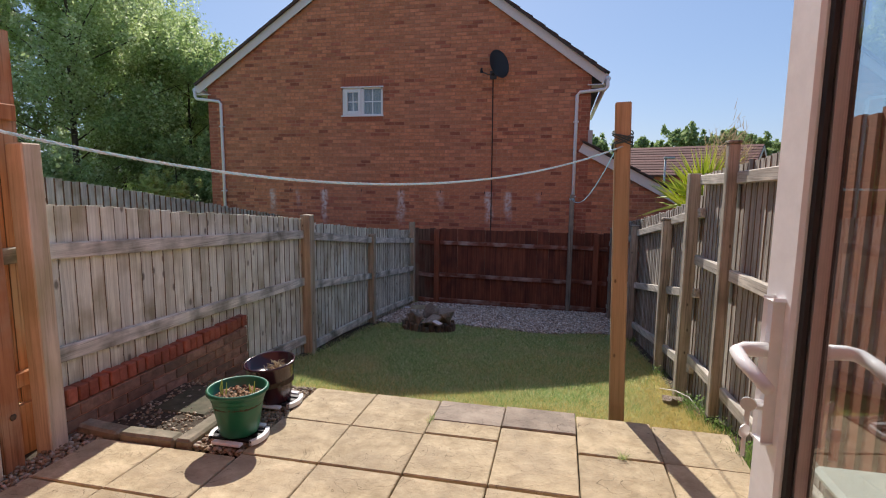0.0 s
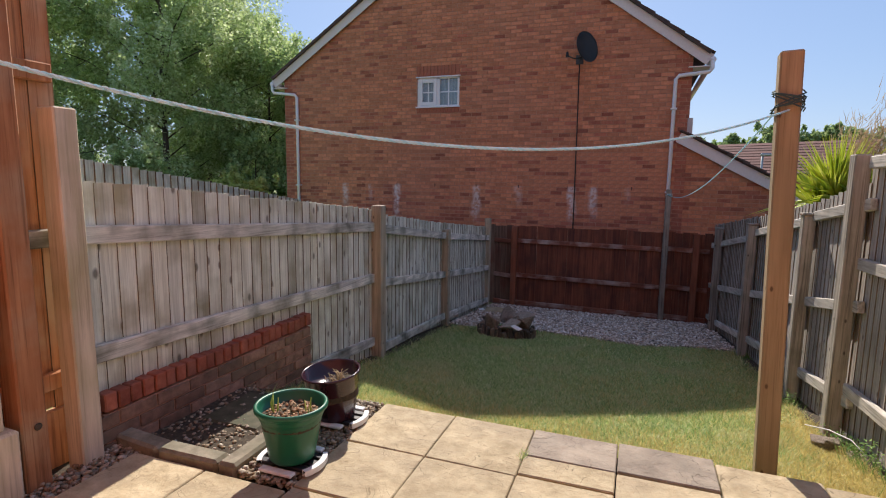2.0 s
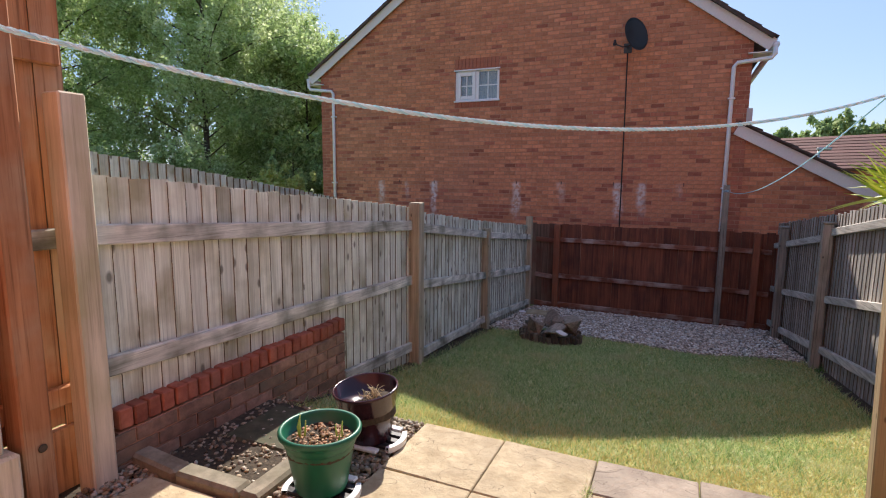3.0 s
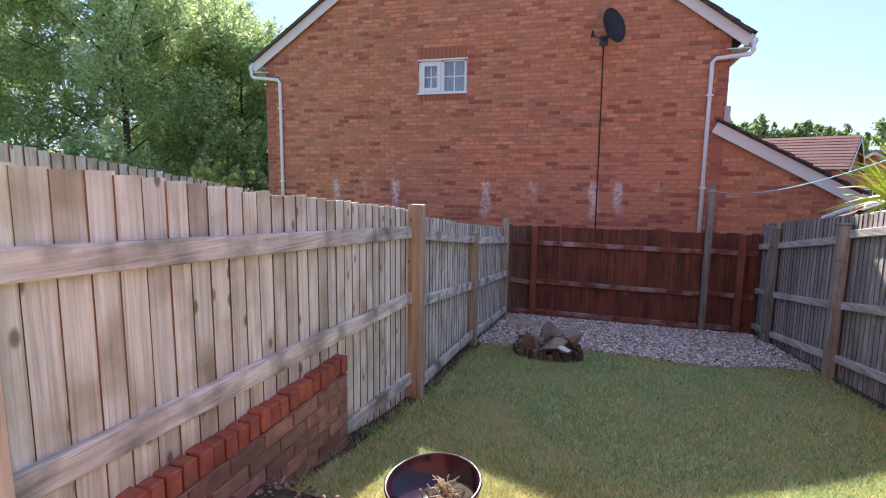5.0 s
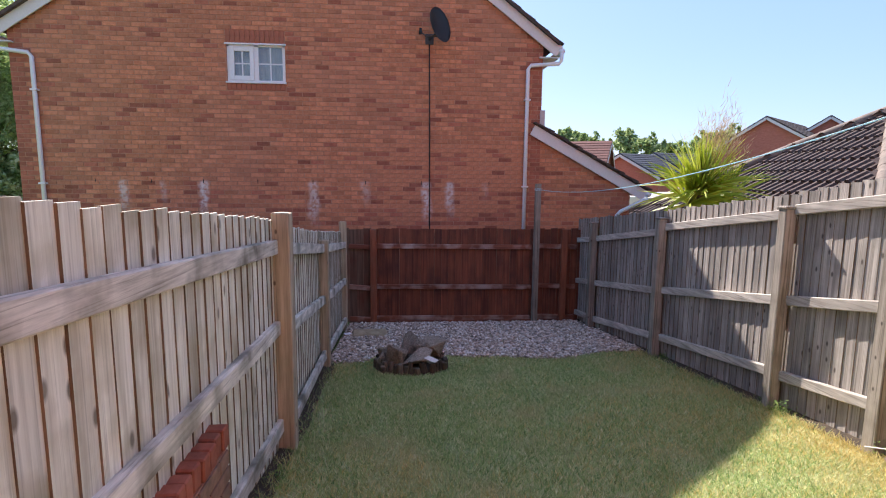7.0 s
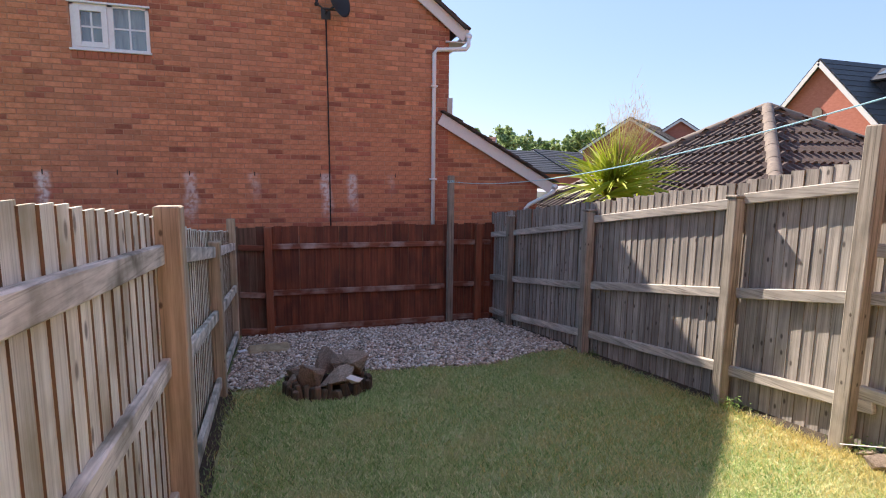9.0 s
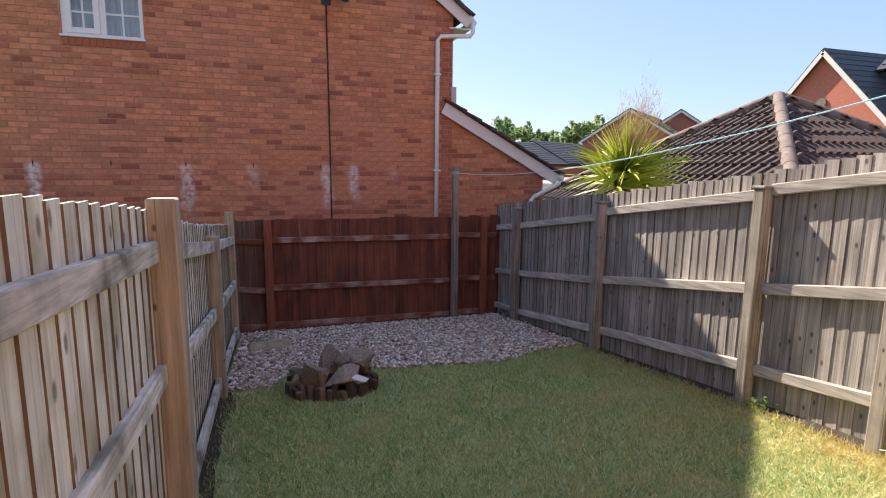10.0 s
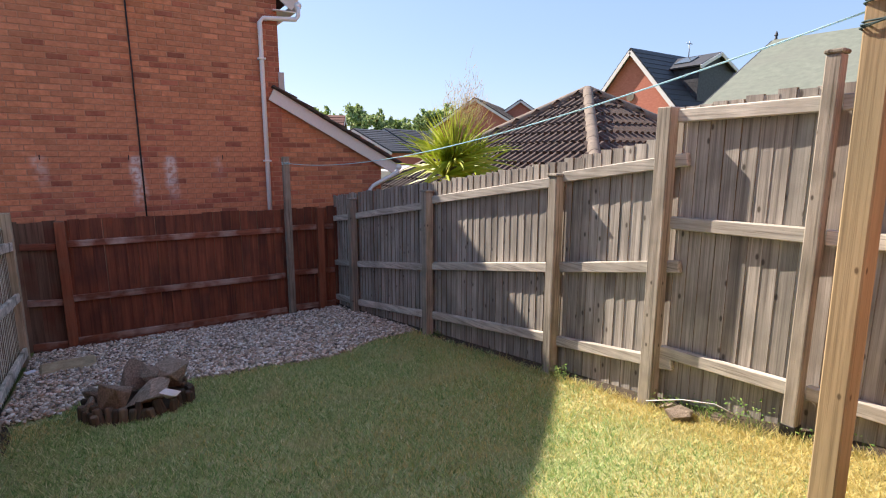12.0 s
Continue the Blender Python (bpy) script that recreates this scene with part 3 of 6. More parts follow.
def build_gravel():
    n = 24000
    x = nrg.uniform(-2.92, 0.95, n); y = nrg.uniform(9.2, 11.68, n)
    ok = (x < right_x(y) - 0.03) & (y > gravel_edge(x) + nrg.normal(0, 0.03, n))
    x, y = x[ok], y[ok]
    z = lawn_z(y) + 0.008 + nrg.uniform(0, 0.03, len(x))
    v, f = pebbles(np.stack([x, y, z], 1), 0.0170, nrg)
    stuff("gravel", v, f, M_PEBBLE, "pale mixed pink, white and grey gravel bed", "gravel")
    # the strip along the posts and round the pots
    x = np.concatenate([nrg.uniform(-2.86, -2.665, 1500), nrg.uniform(-2.09, -1.79, 1900)])
    y = np.concatenate([nrg.uniform(2.6, 4.02, 1500), nrg.uniform(3.95, 4.88, 1900)])
    z = np.concatenate([nrg.uniform(0.0, 0.03, 1500), nrg.uniform(0.015, 0.045, 1900)])
    v, f = pebbles(np.stack([x, y, z], 1), 0.0125, nrg)
    stuff("pebbles", v, f, M_PEBBLETAN, "tan and brown pebbles beside the paving", "pebbles")
    x, y = nrg.uniform(-2.84, -2.2, 620), nrg.uniform(4.03, 4.9, 620)
    v, f = pebbles(np.stack([x, y, nrg.uniform(-0.02, -0.005, 620)], 1), 0.0115, nrg)
    stuff("bed_gravel", v, f, M_PEBBLETAN, "dark damp gravel in the sunken bed by the brick wall", "gravel")


# ---- fences ----
def board_mesh(name, w, h, material, axis="y", face=1, thick=(0.026, 0.006)):
    """A feather-edge board: thick at one edge, thin at the other; width along the axis, base at z = 0."""
    t0, t1 = thick
    g = 0.006
    pr = [(-w / 2, 0), (w / 2, 0), (w / 2, t1), (-w / 2 + g, t0), (-w / 2 + g, 0.002), (-w / 2, 0.002)]
    n = len(pr)
    v = [(t * face, a, z) if axis == "y" else (a, t * face, z) for z in (0, h) for a, t in pr]
    f = [tuple(range(n)), tuple(range(2 * n - 1, n - 1, -1))] + [(k, (k + 1) % n, n + (k + 1) % n, n + k) for k in range(n)]
    me = mesh(name, v, f, material)
    b = bmesh.new(); b.from_mesh(me); bmesh.ops.recalc_face_normals(b, faces=b.faces)
    me.materials.append(M_EDGESHADE)
    # side faces and groove floor take this colour, painting in the gap shade
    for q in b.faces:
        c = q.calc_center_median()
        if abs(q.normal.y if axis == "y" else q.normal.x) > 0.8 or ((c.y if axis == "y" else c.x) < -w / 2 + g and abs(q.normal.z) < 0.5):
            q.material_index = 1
    b.to_mesh(me); b.free()
    return me


def post_part(name, x, y, z0, z1, s, material, parent, lean=(0, 0), label="", cap=None):
    bm = block(-s / 2, s / 2, -s / 2, s / 2, 0, z1 - z0, 0.007)
    ob = part(name, bm, material, parent, label)
    ob.matrix_basis = pose(x, y, z0, lean[0], lean[1], rng.uniform(-2, 2))
    if cap:
        c = part("post_cap", block(-s * 0.6, s * 0.6, -s * 0.6, s * 0.6, z1 - z0, z1 - z0 + 0.022, 0.006), cap, ob, "thin flat wooden cap")
    return ob


def build_left_fence():
    fence = tagged(empty("fence", (-2.93, 3.9, 0)), "weathered feather-edge timber fence on sloping ground", "fence")
    inv = Matrix.Translation((2.93, -3.9, 0))
    me = board_mesh("board", 0.112, 1.66, M_BOARD, "y", 1, (0.0145, 0.009))

    def top(y):
        return np.interp(y, [3.9, 6.85, 6.9, 7.5, 8.83, 11.6], [1.372, 1.088, 1.045, 0.976, 0.813, 0.52])
    y = 3.93
    while y < 11.55:
        if not 6.84 < y < 6.93:
            ob = link("board", me, fence)
            xx = -2.938 - 0.03 * (y > 7) - 0.012 * max(0, y - 7)
            ob.matrix_basis = inv @ pose(xx, y, float(top(y)) - 1.66 + rng.uniform(-0.008, 0.008), rng.uniform(-0.15, 0.15), rng.uniform(-0.06, 0.06), 0.8 + rng.uniform(-0.3, 0.3)) @ Matrix.Diagonal((1, rng.uniform(0.96, 1.05), 1, 1))
        y += 0.1
    bays = [(3.86, 6.86, [(1.155, 0.955), (0.555, 0.43), (-0.08, -0.235)]), (6.92, 9.03, [(0.935, 0.655), (0.365, 0.105), (-0.36, -0.50)]), (9.11, 11.44, [(0.64, 0.385), (0.09, -0.17), (-0.52, -0.78)])]
    for y0, y1, rails in bays:
        for k, (za, zb) in enumerate(rails):
            ya = 5.72 if (k == 2 and y0 < 4) else y0
            za = za if ya == y0 else -0.14
            xa, xb = [-2.91 - 0.012 * max(0, q - 7) for q in (ya, y1)]
            ob = part("rail", beam((xa, ya, za - 0.045), (xb, y1, zb - 0.045), 0.042, 0.092, 0.006), M_RAIL, fence)
            ob.matrix_basis = inv
    for x, y, z0, z1, s in [(-2.872, 6.89, -0.6, 1.127, 0.112), (-2.93, 9.07, -0.95, 0.695, 0.10), (-2.985, 11.47, -1.1, 0.694, 0.10)]:
        ob = post_part("post", x, y, z0, z1, s, M_POST, fence)
        ob.matrix_basis = inv @ ob.matrix_basis
    # the stretch near the house: two tall posts, red-stained boards behind
    near = tagged(empty("fence", (-2.9, 3.0, 0)), "red-stained timber fence by the house with two stout posts", "fence")
    inv2 = Matrix.Translation((2.9, -3.0, 0))
    ob = post_part("post", -2.862, 3.80, -0.15, 1.69, 0.108, M_PINK, near, (0, -0.6), "pale sawn timber post, greenish at the foot"); ob.matrix_basis = inv2 @ ob.matrix_basis
    ob = post_part("post", -2.878, 3.563, -0.15, 2.40, 0.11, M_STAINPOST, near, (0, -0.6), "orange-brown stained timber post"); ob.matrix_basis = inv2 @ ob.matrix_basis
    for yy, zz in ((3.792, 0.13), (3.563, 0.30)):
        bm = lathe([(0, 0), (0.017, 0), (0.014, 0.003), (0, 0.003)], 14)
        ob = part("bolt_hole", bm, M_LOG, near, "dark round bolt hole"); ob.matrix_basis = inv2 @ pose(-2.822, yy + 0.01, zz, 0, 90, 0)
    me2 = board_mesh("board", 0.120, 2.0, M_STAINPOST, "y", 1, (0.014, 0.010))
    y = 1.95
    while y < 3.86:
        ob = link("board", me2, near); ob.matrix_basis = inv2 @ pose(-3.02, y, 0.28 + rng.uniform(-0.01, 0.01), 0, 0, 2)
        y += 0.11
    for z in (0.42, 1.10, 1.85):
        ob = part("rail", beam((-2.985, 1.9, z), (-2.985, 3.85, z), 0.04, 0.085), M_RAIL if z == 1.10 else M_STAINPOST, near); ob.matrix_basis = inv2
    ob = part("gravel_board", block(-3.03, -2.985, 1.9, 3.85, -0.1, 0.27, 0.004), M_STAINPOST, near); ob.matrix_basis = inv2
    ob = part("batten", beam((-2.86, 3.43, 0.33), (-2.86, 3.43, 2.2), 0.045, 0.05), M_PINK, near, "pale upright batten"); ob.matrix_basis = inv2
    ob = part("stump", block(-2.93, -2.80, 3.36, 3.49, -0.1, 0.33, 0.012), M_PINK, near, "short sawn timber stump"); ob.matrix_basis = inv2


def build_right_fence():
    fence = tagged(empty("fence", (1.0, 7.0, 0)), "grey weathered feather-edge fence stepping down the slope", "fence")
    inv = Matrix.Translation((-1.0, -7.0, 0))
    me = board_mesh("board", 0.102, 1.95, M_GREY, "y", -1, (0.0125, 0.010))
    low = board_mesh("board", 0.102, 2.15, M_GREY, "y", -1, (0.0125, 0.010))

    def top(y):
        if y > 9.27:
            return np.interp(y, [9.27, 11.9], [1.01, 0.70])
        if y > 6.5:
            return np.interp(y, [6.5, 7.4, 9.27], [1.43, 1.26, 1.01])
        return np.interp(y, [1.8, 5.6, 6.5], [1.90, 1.665, 1.60])
    y = 1.95
    while y < 11.92:
        ob = link("board", low if 5.0 < y < 6.5 else me, fence)
        ob.matrix_basis = inv @ pose(float(right_x(y)) + 0.03, y, float(top(y)) - (2.15 if 5.0 < y < 6.5 else 1.95) + rng.uniform(-0.012, 0.012), rng.uniform(-0.4, 0.4), 0, rng.uniform(-1.5, 1.5)) @ Matrix.Diagonal((1, rng.uniform(0.94, 1.05), 1, 1))
        y += 0.09
    bays = [(1.9, 3.76, [(1.72, 1.66), (1.02, 0.98), (0.12, 0.1)]), (3.76, 5.55, [(1.66, 1.60), (0.97, 0.92), (0.10, 0.06)]), (5.62, 6.43, [(1.60, 1.585), (0.92, 0.905), (0.055, 0.02)]), (6.34, 7.37, [(1.315, 1.17), (0.625, 0.44), (-0.05, -0.19)]),
            (7.45, 9.23, [(1.13, 0.86), (0.425, 0.125), (-0.19, -0.44)]), (9.31, 11.05, [(0.80, 0.52), (0.10, -0.155), (-0.46, -0.71)]), (11.13, 11.88, [(0.50, 0.40), (-0.16, -0.27), (-0.72, -0.8)])]
    for y0, y1, rails in bays:
        for za, zb in rails:
            xa, xb = float(right_x(y0)) - 0.012, float(right_x(y1)) - 0.012
            ob = part("rail", beam((xa, y0, za - 0.04), (xb, y1, zb - 0.04), 0.045, 0.082), M_GRAIL, fence); ob.matrix_basis = inv
    for x, y, z0, z1, cap, w in [(0.765, 11.09, -1.2, 0.70, 1, 0.098), (0.872, 9.27, -0.9, 0.905, 1, 0.098), (0.945, 7.41, -0.7, 1.135, 1, 0.092), (0.965, 6.47, -0.6, 1.60, 0, 0.098), (1.0, 5.59, -0.27, 1.79, 1, 0.074)]:
        ob = post_part("post", x, y, z0, z1, w, M_GPOST, fence, (0, 0), "", M_GPOST if cap else None); ob.matrix_basis = inv @ ob.matrix_basis
    ob = part("post_shoe", block(0.960, 1.040, 5.550, 5.630, -0.28, -0.17, 0.004), M_CABLE, fence, "black bolted metal post shoe"); ob.matrix_basis = inv
    # the stretch by the house, stained like the one across the patio
    near = tagged(empty("fence", (1.1, 3.0, 0)), "red-brown stained board fence beside the patio door", "fence")
    inv2 = Matrix.Translation((-1.1, -3.0, 0))
    me2 = board_mesh("board", 0.130, 1.55, M_STAINBACK, "y", -1, (0.022, 0.010))
    y = 1.96
    while y < 4.16:
        ob = link("board", me2, near); ob.matrix_basis = inv2 @ pose(1.065, y, 0.26 + rng.uniform(-0.012, 0.012), 0, 0, -3)
        y += 0.115
    for z in (0.45, 1.0, 1.6):
        ob = part("rail", beam((1.088, 1.9, z), (1.088, 4.18, z), 0.04, 0.085), M_STAINBACK, near); ob.matrix_basis = inv2


def build_back_fence():
    fence = tagged(empty("fence", (-1.0, 11.8, 0)), "red-brown stained timber fence below the brick gable", "fence")
    inv = Matrix.Translation((1.0, -11.8, 0))
    me = board_mesh("board", 0.120, 1.52, M_STAIN, "x", -1, (0.014, 0.010))
    meg = board_mesh("board", 0.120, 1.52, M_STAINOLD, "x", -1, (0.014, 0.010))
    x = -2.98
    while x < 0.84:
        ob = link("board", me if x > -2.6 else meg, fence)
        ob.matrix_basis = inv @ pose(x, 11.80, 0.555 - 1.52 + rng.uniform(-0.015, 0.012), 0, rng.uniform(-0.4, 0.4), 3) @ Matrix.Diagonal((rng.uniform(0.94, 1.06), 1, 1, 1))
        x += 0.112
    for z, dz in ((0.31, -0.02), (-0.34, -0.03), (-0.86, -0.02)):
        for x0, x1, d in ((-2.93, -2.60, 0.0), (-2.50, 0.0, 0.0), (0.1, 0.74, dz)):
            ob = part("rail", beam((x0, 11.765, z - 0.03), (x1, 11.765, z + dz - 0.03), 0.045, 0.075), M_STAINRAIL, fence); ob.matrix_basis = inv
    for x, z1, s, mt in [(-2.545, 0.55, 0.10, M_STAINBACK), (0.53, 0.55, 0.10, M_STAINBACK)]:
        ob = post_part("post", x, 11.74, -1.1, z1, s, mt, fence); ob.matrix_basis = inv @ ob.matrix_basis
    ob = part("gravel_board", block(-2.93, 0.78, 11.735, 11.775, -1.05, -0.93, 0.006), M_STAIN, fence); ob.matrix_basis = inv
    # the thin grey line post
    ob = post_part("line_post", 0.05, 11.66, -1.1, 1.28, 0.085, M_GPOST, None)
    tagged(ob, "thin grey timber washing line post by the back fence", "post")


def twisted(name, pts, r, material, turns=26):
    """Three strands laid round a line of points, in one mesh."""
    pts = [Vector(p) for p in pts]
    v, f = [], []
    m, n = 620, 5
    for strand in range(3):
        base = len(v)
        for k in range(m + 1):
            u = k / m * (len(pts) - 1)
            i = min(int(u), len(pts) - 2)
            c = pts[i].lerp(pts[i + 1], u - i)
            d = (pts[i + 1] - pts[i]).normalized()
            a = d.cross(Vector((0, 0, 1))).normalized(); b = d.cross(a)
            an = 6.2832 * (strand / 3 + k / m * turns * 3.5)
            c = c + (a * math.cos(an) + b * math.sin(an)) * r * 0.52
            for q in range(n):
                g = 6.2832 * q / n
                v.append(c + (a * math.cos(g) + b * math.sin(g)) * r * 0.56)
        for k in range(m):
            for q in range(n):
                p = base + k * n
                f.append((p + q, p + (q + 1) % n, p + n + (q + 1) % n, p + n + q))
    return link(name, mesh(name, v, f, material))


def build_line():
    ob = post_part("line_post", 0.282, 5.147, -0.28, 2.02, 0.098, M_NEWPOST, None, (0, -1.7))
    ob.matrix_basis = pose(0.286, 5.147, -0.28, 0, -1.7, -4)
    tagged(ob, "orange-brown sawn timber post for the washing line", "post")
    rope = []
    a, b = Vector((-2.737, 1.83, 2.143)), Vector((0.222, 5.1, 1.744))
    for k in range(41):
        s = k / 40
        p = a.lerp(b, s); p.z -= SAG * 4 * s * (1 - s)
        rope.append(p)
    ob = twisted("washing_line", rope, 0.0056, M_ROPE)
    tagged(ob, "pale blue nylon washing line sagging across the patio", "rope")
    coil = []
    for k in range(120):
        t = k / 120
        z = 1.79 + 0.07 * math.sin(t * 23) * (0.4 + 0.6 * t)
        an = t * 6.28 * 7
        r = 0.06 / max(abs(math.cos(an)), abs(math.sin(an)))
        coil.append((0.224 + r * math.cos(an), 5.147 + r * math.sin(an), z))
    ob = tube("twine", coil, 0.0035, M_ROPEDARK, None, "", 6)
    tagged(ob, "dark green twine wound round the line post", "rope")
    rope = []
    a, b = Vector((0.222, 5.2, 1.80)), Vector((0.05, 11.62, 1.19))
    for k in range(41):
        s = k / 40
        p = a.lerp(b, s); p.z -= 0.20 * 4 * s * (1 - s)
        rope.append(p)
    ob = tube("washing_line", rope, 0.004, M_ROPE)
    tagged(ob, "pale nylon washing line running to the back fence", "rope")
    coil = [(0.05 + 0.05 * math.cos(k * 0.8) * 1.1, 11.66 + 0.055 * math.sin(k * 0.8), 1.17 + 0.0012 * k) for k in range(32)]
    ob = tube("twine", coil, 0.003, M_ROPE, None, "", 6)
    tagged(ob, "pale twine tied round the thin line post", "rope")


SAG = 0.419


# ---- the neighbouring brick house ----
HX0, HX1, HY = -8.37, 0.355, 12.76
RIDGE_X, RIDGE_Z = -3.72, 6.78
PITCH = {-1: 0.646, 1: 0.735}
EAVE_X = {-1: -8.62, 1: 0.62}


def brick_mesh(name, w, h, d, material):
    """A brick with its face at y = 0, back open."""
    c = 0.004
    v = [(0, d, 0), (w, d, 0), (w, d, h), (0, d, h), (0, 0.003, 0), (w, 0.003, 0), (w, 0.003, h), (0, 0.003, h), (c, 0, c), (w - c, 0, c), (w - c, 0, h - c), (c, 0, h - c)]
    f = [(8, 9, 10, 11)] + [(4 + k, 4 + (k + 1) % 4, 8 + (k + 1) % 4, 8 + k) for k in range(4)] + [(k, (k + 1) % 4, 4 + (k + 1) % 4, 4 + k) for k in range(4)]
    return mesh(name, v, f, material)


def bricks_joined(name, cells, depth, y, parent, material, label=""):
    """Bricks of one wall in one mesh: cells are (x, z, width, height)."""
    c = 0.004
    v, f = [], []
    for x, z, w, h in cells:
        dy = rng.uniform(-0.0015, 0.0015)
        b = len(v)
        v += [(x, y + depth, z), (x + w, y + depth, z), (x + w, y + depth, z + h), (x, y + depth, z + h), (x + c, y + dy, z + c), (x + w - c, y + dy, z + c), (x + w - c, y + dy, z + h - c), (x + c, y + dy, z + h - c)]
        f.append((b + 4, b + 5, b + 6, b + 7))
        f += [(b + k, b + (k + 1) % 4, b + 4 + (k + 1) % 4, b + 4 + k) for k in range(4)]
    ob = link(name, mesh(name, v, f, material), parent, None, label)
    ob["kind"] = "stuff"
    return ob


def roof_z(x):
    return RIDGE_Z - PITCH[1 if x > RIDGE_X else -1] * abs(x - RIDGE_X)




def build_house():
    house = tagged(empty("house", (-4.0, 12.76, -1.1)), "red-brick house with a plain gable, white verge boards and a lean-to", "house")
    inv = Matrix.Translation((4.0, -12.76, 1.1))

    def put(ob):
        ob.matrix_basis = inv @ ob.matrix_basis
        return ob
    # masonry core with the window opening, behind the brick skin
    wx0, wx1, wz0, wz1 = -4.98, -4.03, 2.90, 3.535
    y0, y1 = HY + 0.006, HY + 0.25
    for a, b, c, d in ((HX0, wx0, -1.2, 3.6), (wx1, HX1, -1.2, 3.6), (wx0, wx1, -1.2, wz0), (wx0, wx1, wz1, 3.6)):
        put(part("wall", block(a, b, y0, y1, c, d), M_MORTAR, house))
    bm = bmesh.new()
    vs = [bm.verts.new(p) for p in ((HX0, y0, 3.6), (HX1, y0, 3.6), (RIDGE_X, y0, RIDGE_Z - 0.15), (HX0, y1, 3.6), (HX1, y1, 3.6), (RIDGE_X, y1, RIDGE_Z - 0.15))]
    for q in ((0, 1, 2), (5, 4, 3), (0, 2, 5, 3), (1, 4, 5, 2), (0, 3, 4, 1)):
        bm.faces.new([vs[i] for i in q])
    put(part("gable", bm, M_MORTAR, house, "red-brick gable"))
    for q in ((HX0, HX0 + 0.25, y1, 19.25), (HX1 - 0.25, HX1, y1, 19.25), (HX0, HX1, 19.25, 19.5)):
        put(part("wall", block(*q, -1.2, 3.62), M_FARBRICK, house))
    # bricks, course by course
    plainb, dark = [], []
    k = 0
    z = 0.30
    while z < RIDGE_Z - 0.2:
        x = HX0 + (0 if k % 2 else -0.1125)
        while x < HX1:
            xa, xb = max(x, HX0), min(x + 0.215, HX1)
            x += 0.225
            if xb - xa < 0.03 or z + 0.065 > roof_z((xa + xb) / 2) - 0.06:
                continue
            if z + 0.065 > wz0 - 0.11 and z < wz1 + 0.215 and xb > wx0 and xa < wx1:
                if xa < wx0 - 0.03 and xb > wx0:
                    xb = wx0 - 0.008
                elif xb > wx1 + 0.03 and xa < wx1:
                    xa = wx1 + 0.008
                else:
                    continue
            cx = (xa + xb) / 2
            band = 0.06 + 0.20 * (noise.noise((cx * 0.4, z * 2.2, 5.0)) > 0.2) + 0.15 * (z < 1.25)
            edge = cx < HX0 + 0.24 or cx > HX1 - 0.24
            (dark if (edge or rng.random() < band) else plainb).append((xa, z, xb - xa, 0.065))
        z += 0.075
        k += 1
    me = brick_mesh("brick", 0.215, 0.065, 0.009, M_BRICK)
    near = [c for c in plainb if -2.6 < c[0] < HX1 and 0.4 < c[1] < 1.9 and abs(c[2] - 0.215) < 1e-6][:300]
    seen = set(near)
    rest = [c for c in plainb if c not in seen]
    put(bricks_joined("brickwork", rest, 0.009, HY, house, M_BRICK))
    put(bricks_joined("brickwork", dark, 0.009, HY, house, M_BRICKDARK, "darker fired bricks"))
    # soldier course and sill of bricks on edge
    for n, zz, h in ((12, wz1 + 0.004, 0.21), (12, wz0 - 0.112, 0.105)):
        sm = brick_mesh("brick", 0.07, h, 0.03, M_BRICKDARK)
        for i in range(n):
            put(link("brick", sm, house, Matrix.Translation((wx0 - 0.005 + i * 0.0797, HY - 0.006, zz))))
    for vx in (-7.2, -6.3, -5.45, -4.55, -3.62, -2.72, -1.75, -0.55):
        put(part("weep_vent", block(vx - 0.006, vx + 0.006, HY - 0.002, HY + 0.01, 1.235, 1.30), M_BLACK, house))
    # window
    win = put(part("window", block(wx0, wx1, HY + 0.02, HY + 0.07, wz0, wz0 + 0.05, 0.004), M_UPVC, house, "white two-light casement window with glazing bars"))
    bars = [(wx0, wx0 + 0.05, wz0, wz1), (wx1 - 0.05, wx1, wz0, wz1), (wx0, wx1, wz1 - 0.05, wz1), (wx0 + 0.44, wx0 + 0.51, wz0, wz1)]
    for a, b, c, d in bars:
        part("window_frame", block(a, b, HY + 0.022, HY + 0.068, c, d, 0.004), M_UPVC, win)
    for a, b, c, d in ((wx0 + 0.05, wx0 + 0.12, wz0 + 0.05, wz1 - 0.05), (wx0 + 0.37, wx0 + 0.44, wz0 + 0.05, wz1 - 0.05), (wx0 + 0.12, wx0 + 0.37, wz0 + 0.05, wz0 + 0.12), (wx0 + 0.12, wx0 + 0.37, wz1 - 0.12, wz1 - 0.05)):
        part("sash", block(a, b, HY + 0.005, HY + 0.05, c, d, 0.004), M_UPVC, win)
    for a, b, c, d in ((wx0 + 0.12, wx0 + 0.37, wz0 + 0.12, wz1 - 0.12), (wx0 + 0.51, wx1 - 0.05, wz0 + 0.05, wz1 - 0.05)):
        bm = bmesh.new(); mx, mz = (a + b) / 2, (c + d) / 2
        block(mx - 0.011, mx + 0.011, HY + 0.03, HY + 0.048, c, d, 0, bm)
        block(a, b, HY + 0.029, HY + 0.049, mz - 0.011, mz + 0.011, 0, bm)
        part("glazing_bar", bm, M_UPVC, win)
        part("pane", block(a, b, HY + 0.037, HY + 0.041, c, d), M_GLASS, win)
    part("net_curtain", block(wx0 + 0.06, wx1 - 0.05, HY + 0.15, HY + 0.16, wz0, wz1), M_CURTAIN, win)
    part("window_sill", block(wx0 - 0.02, wx1 + 0.02, HY - 0.035, HY + 0.02, wz0 - 0.008, wz0 + 0.022, 0.004), M_UPVC, win)
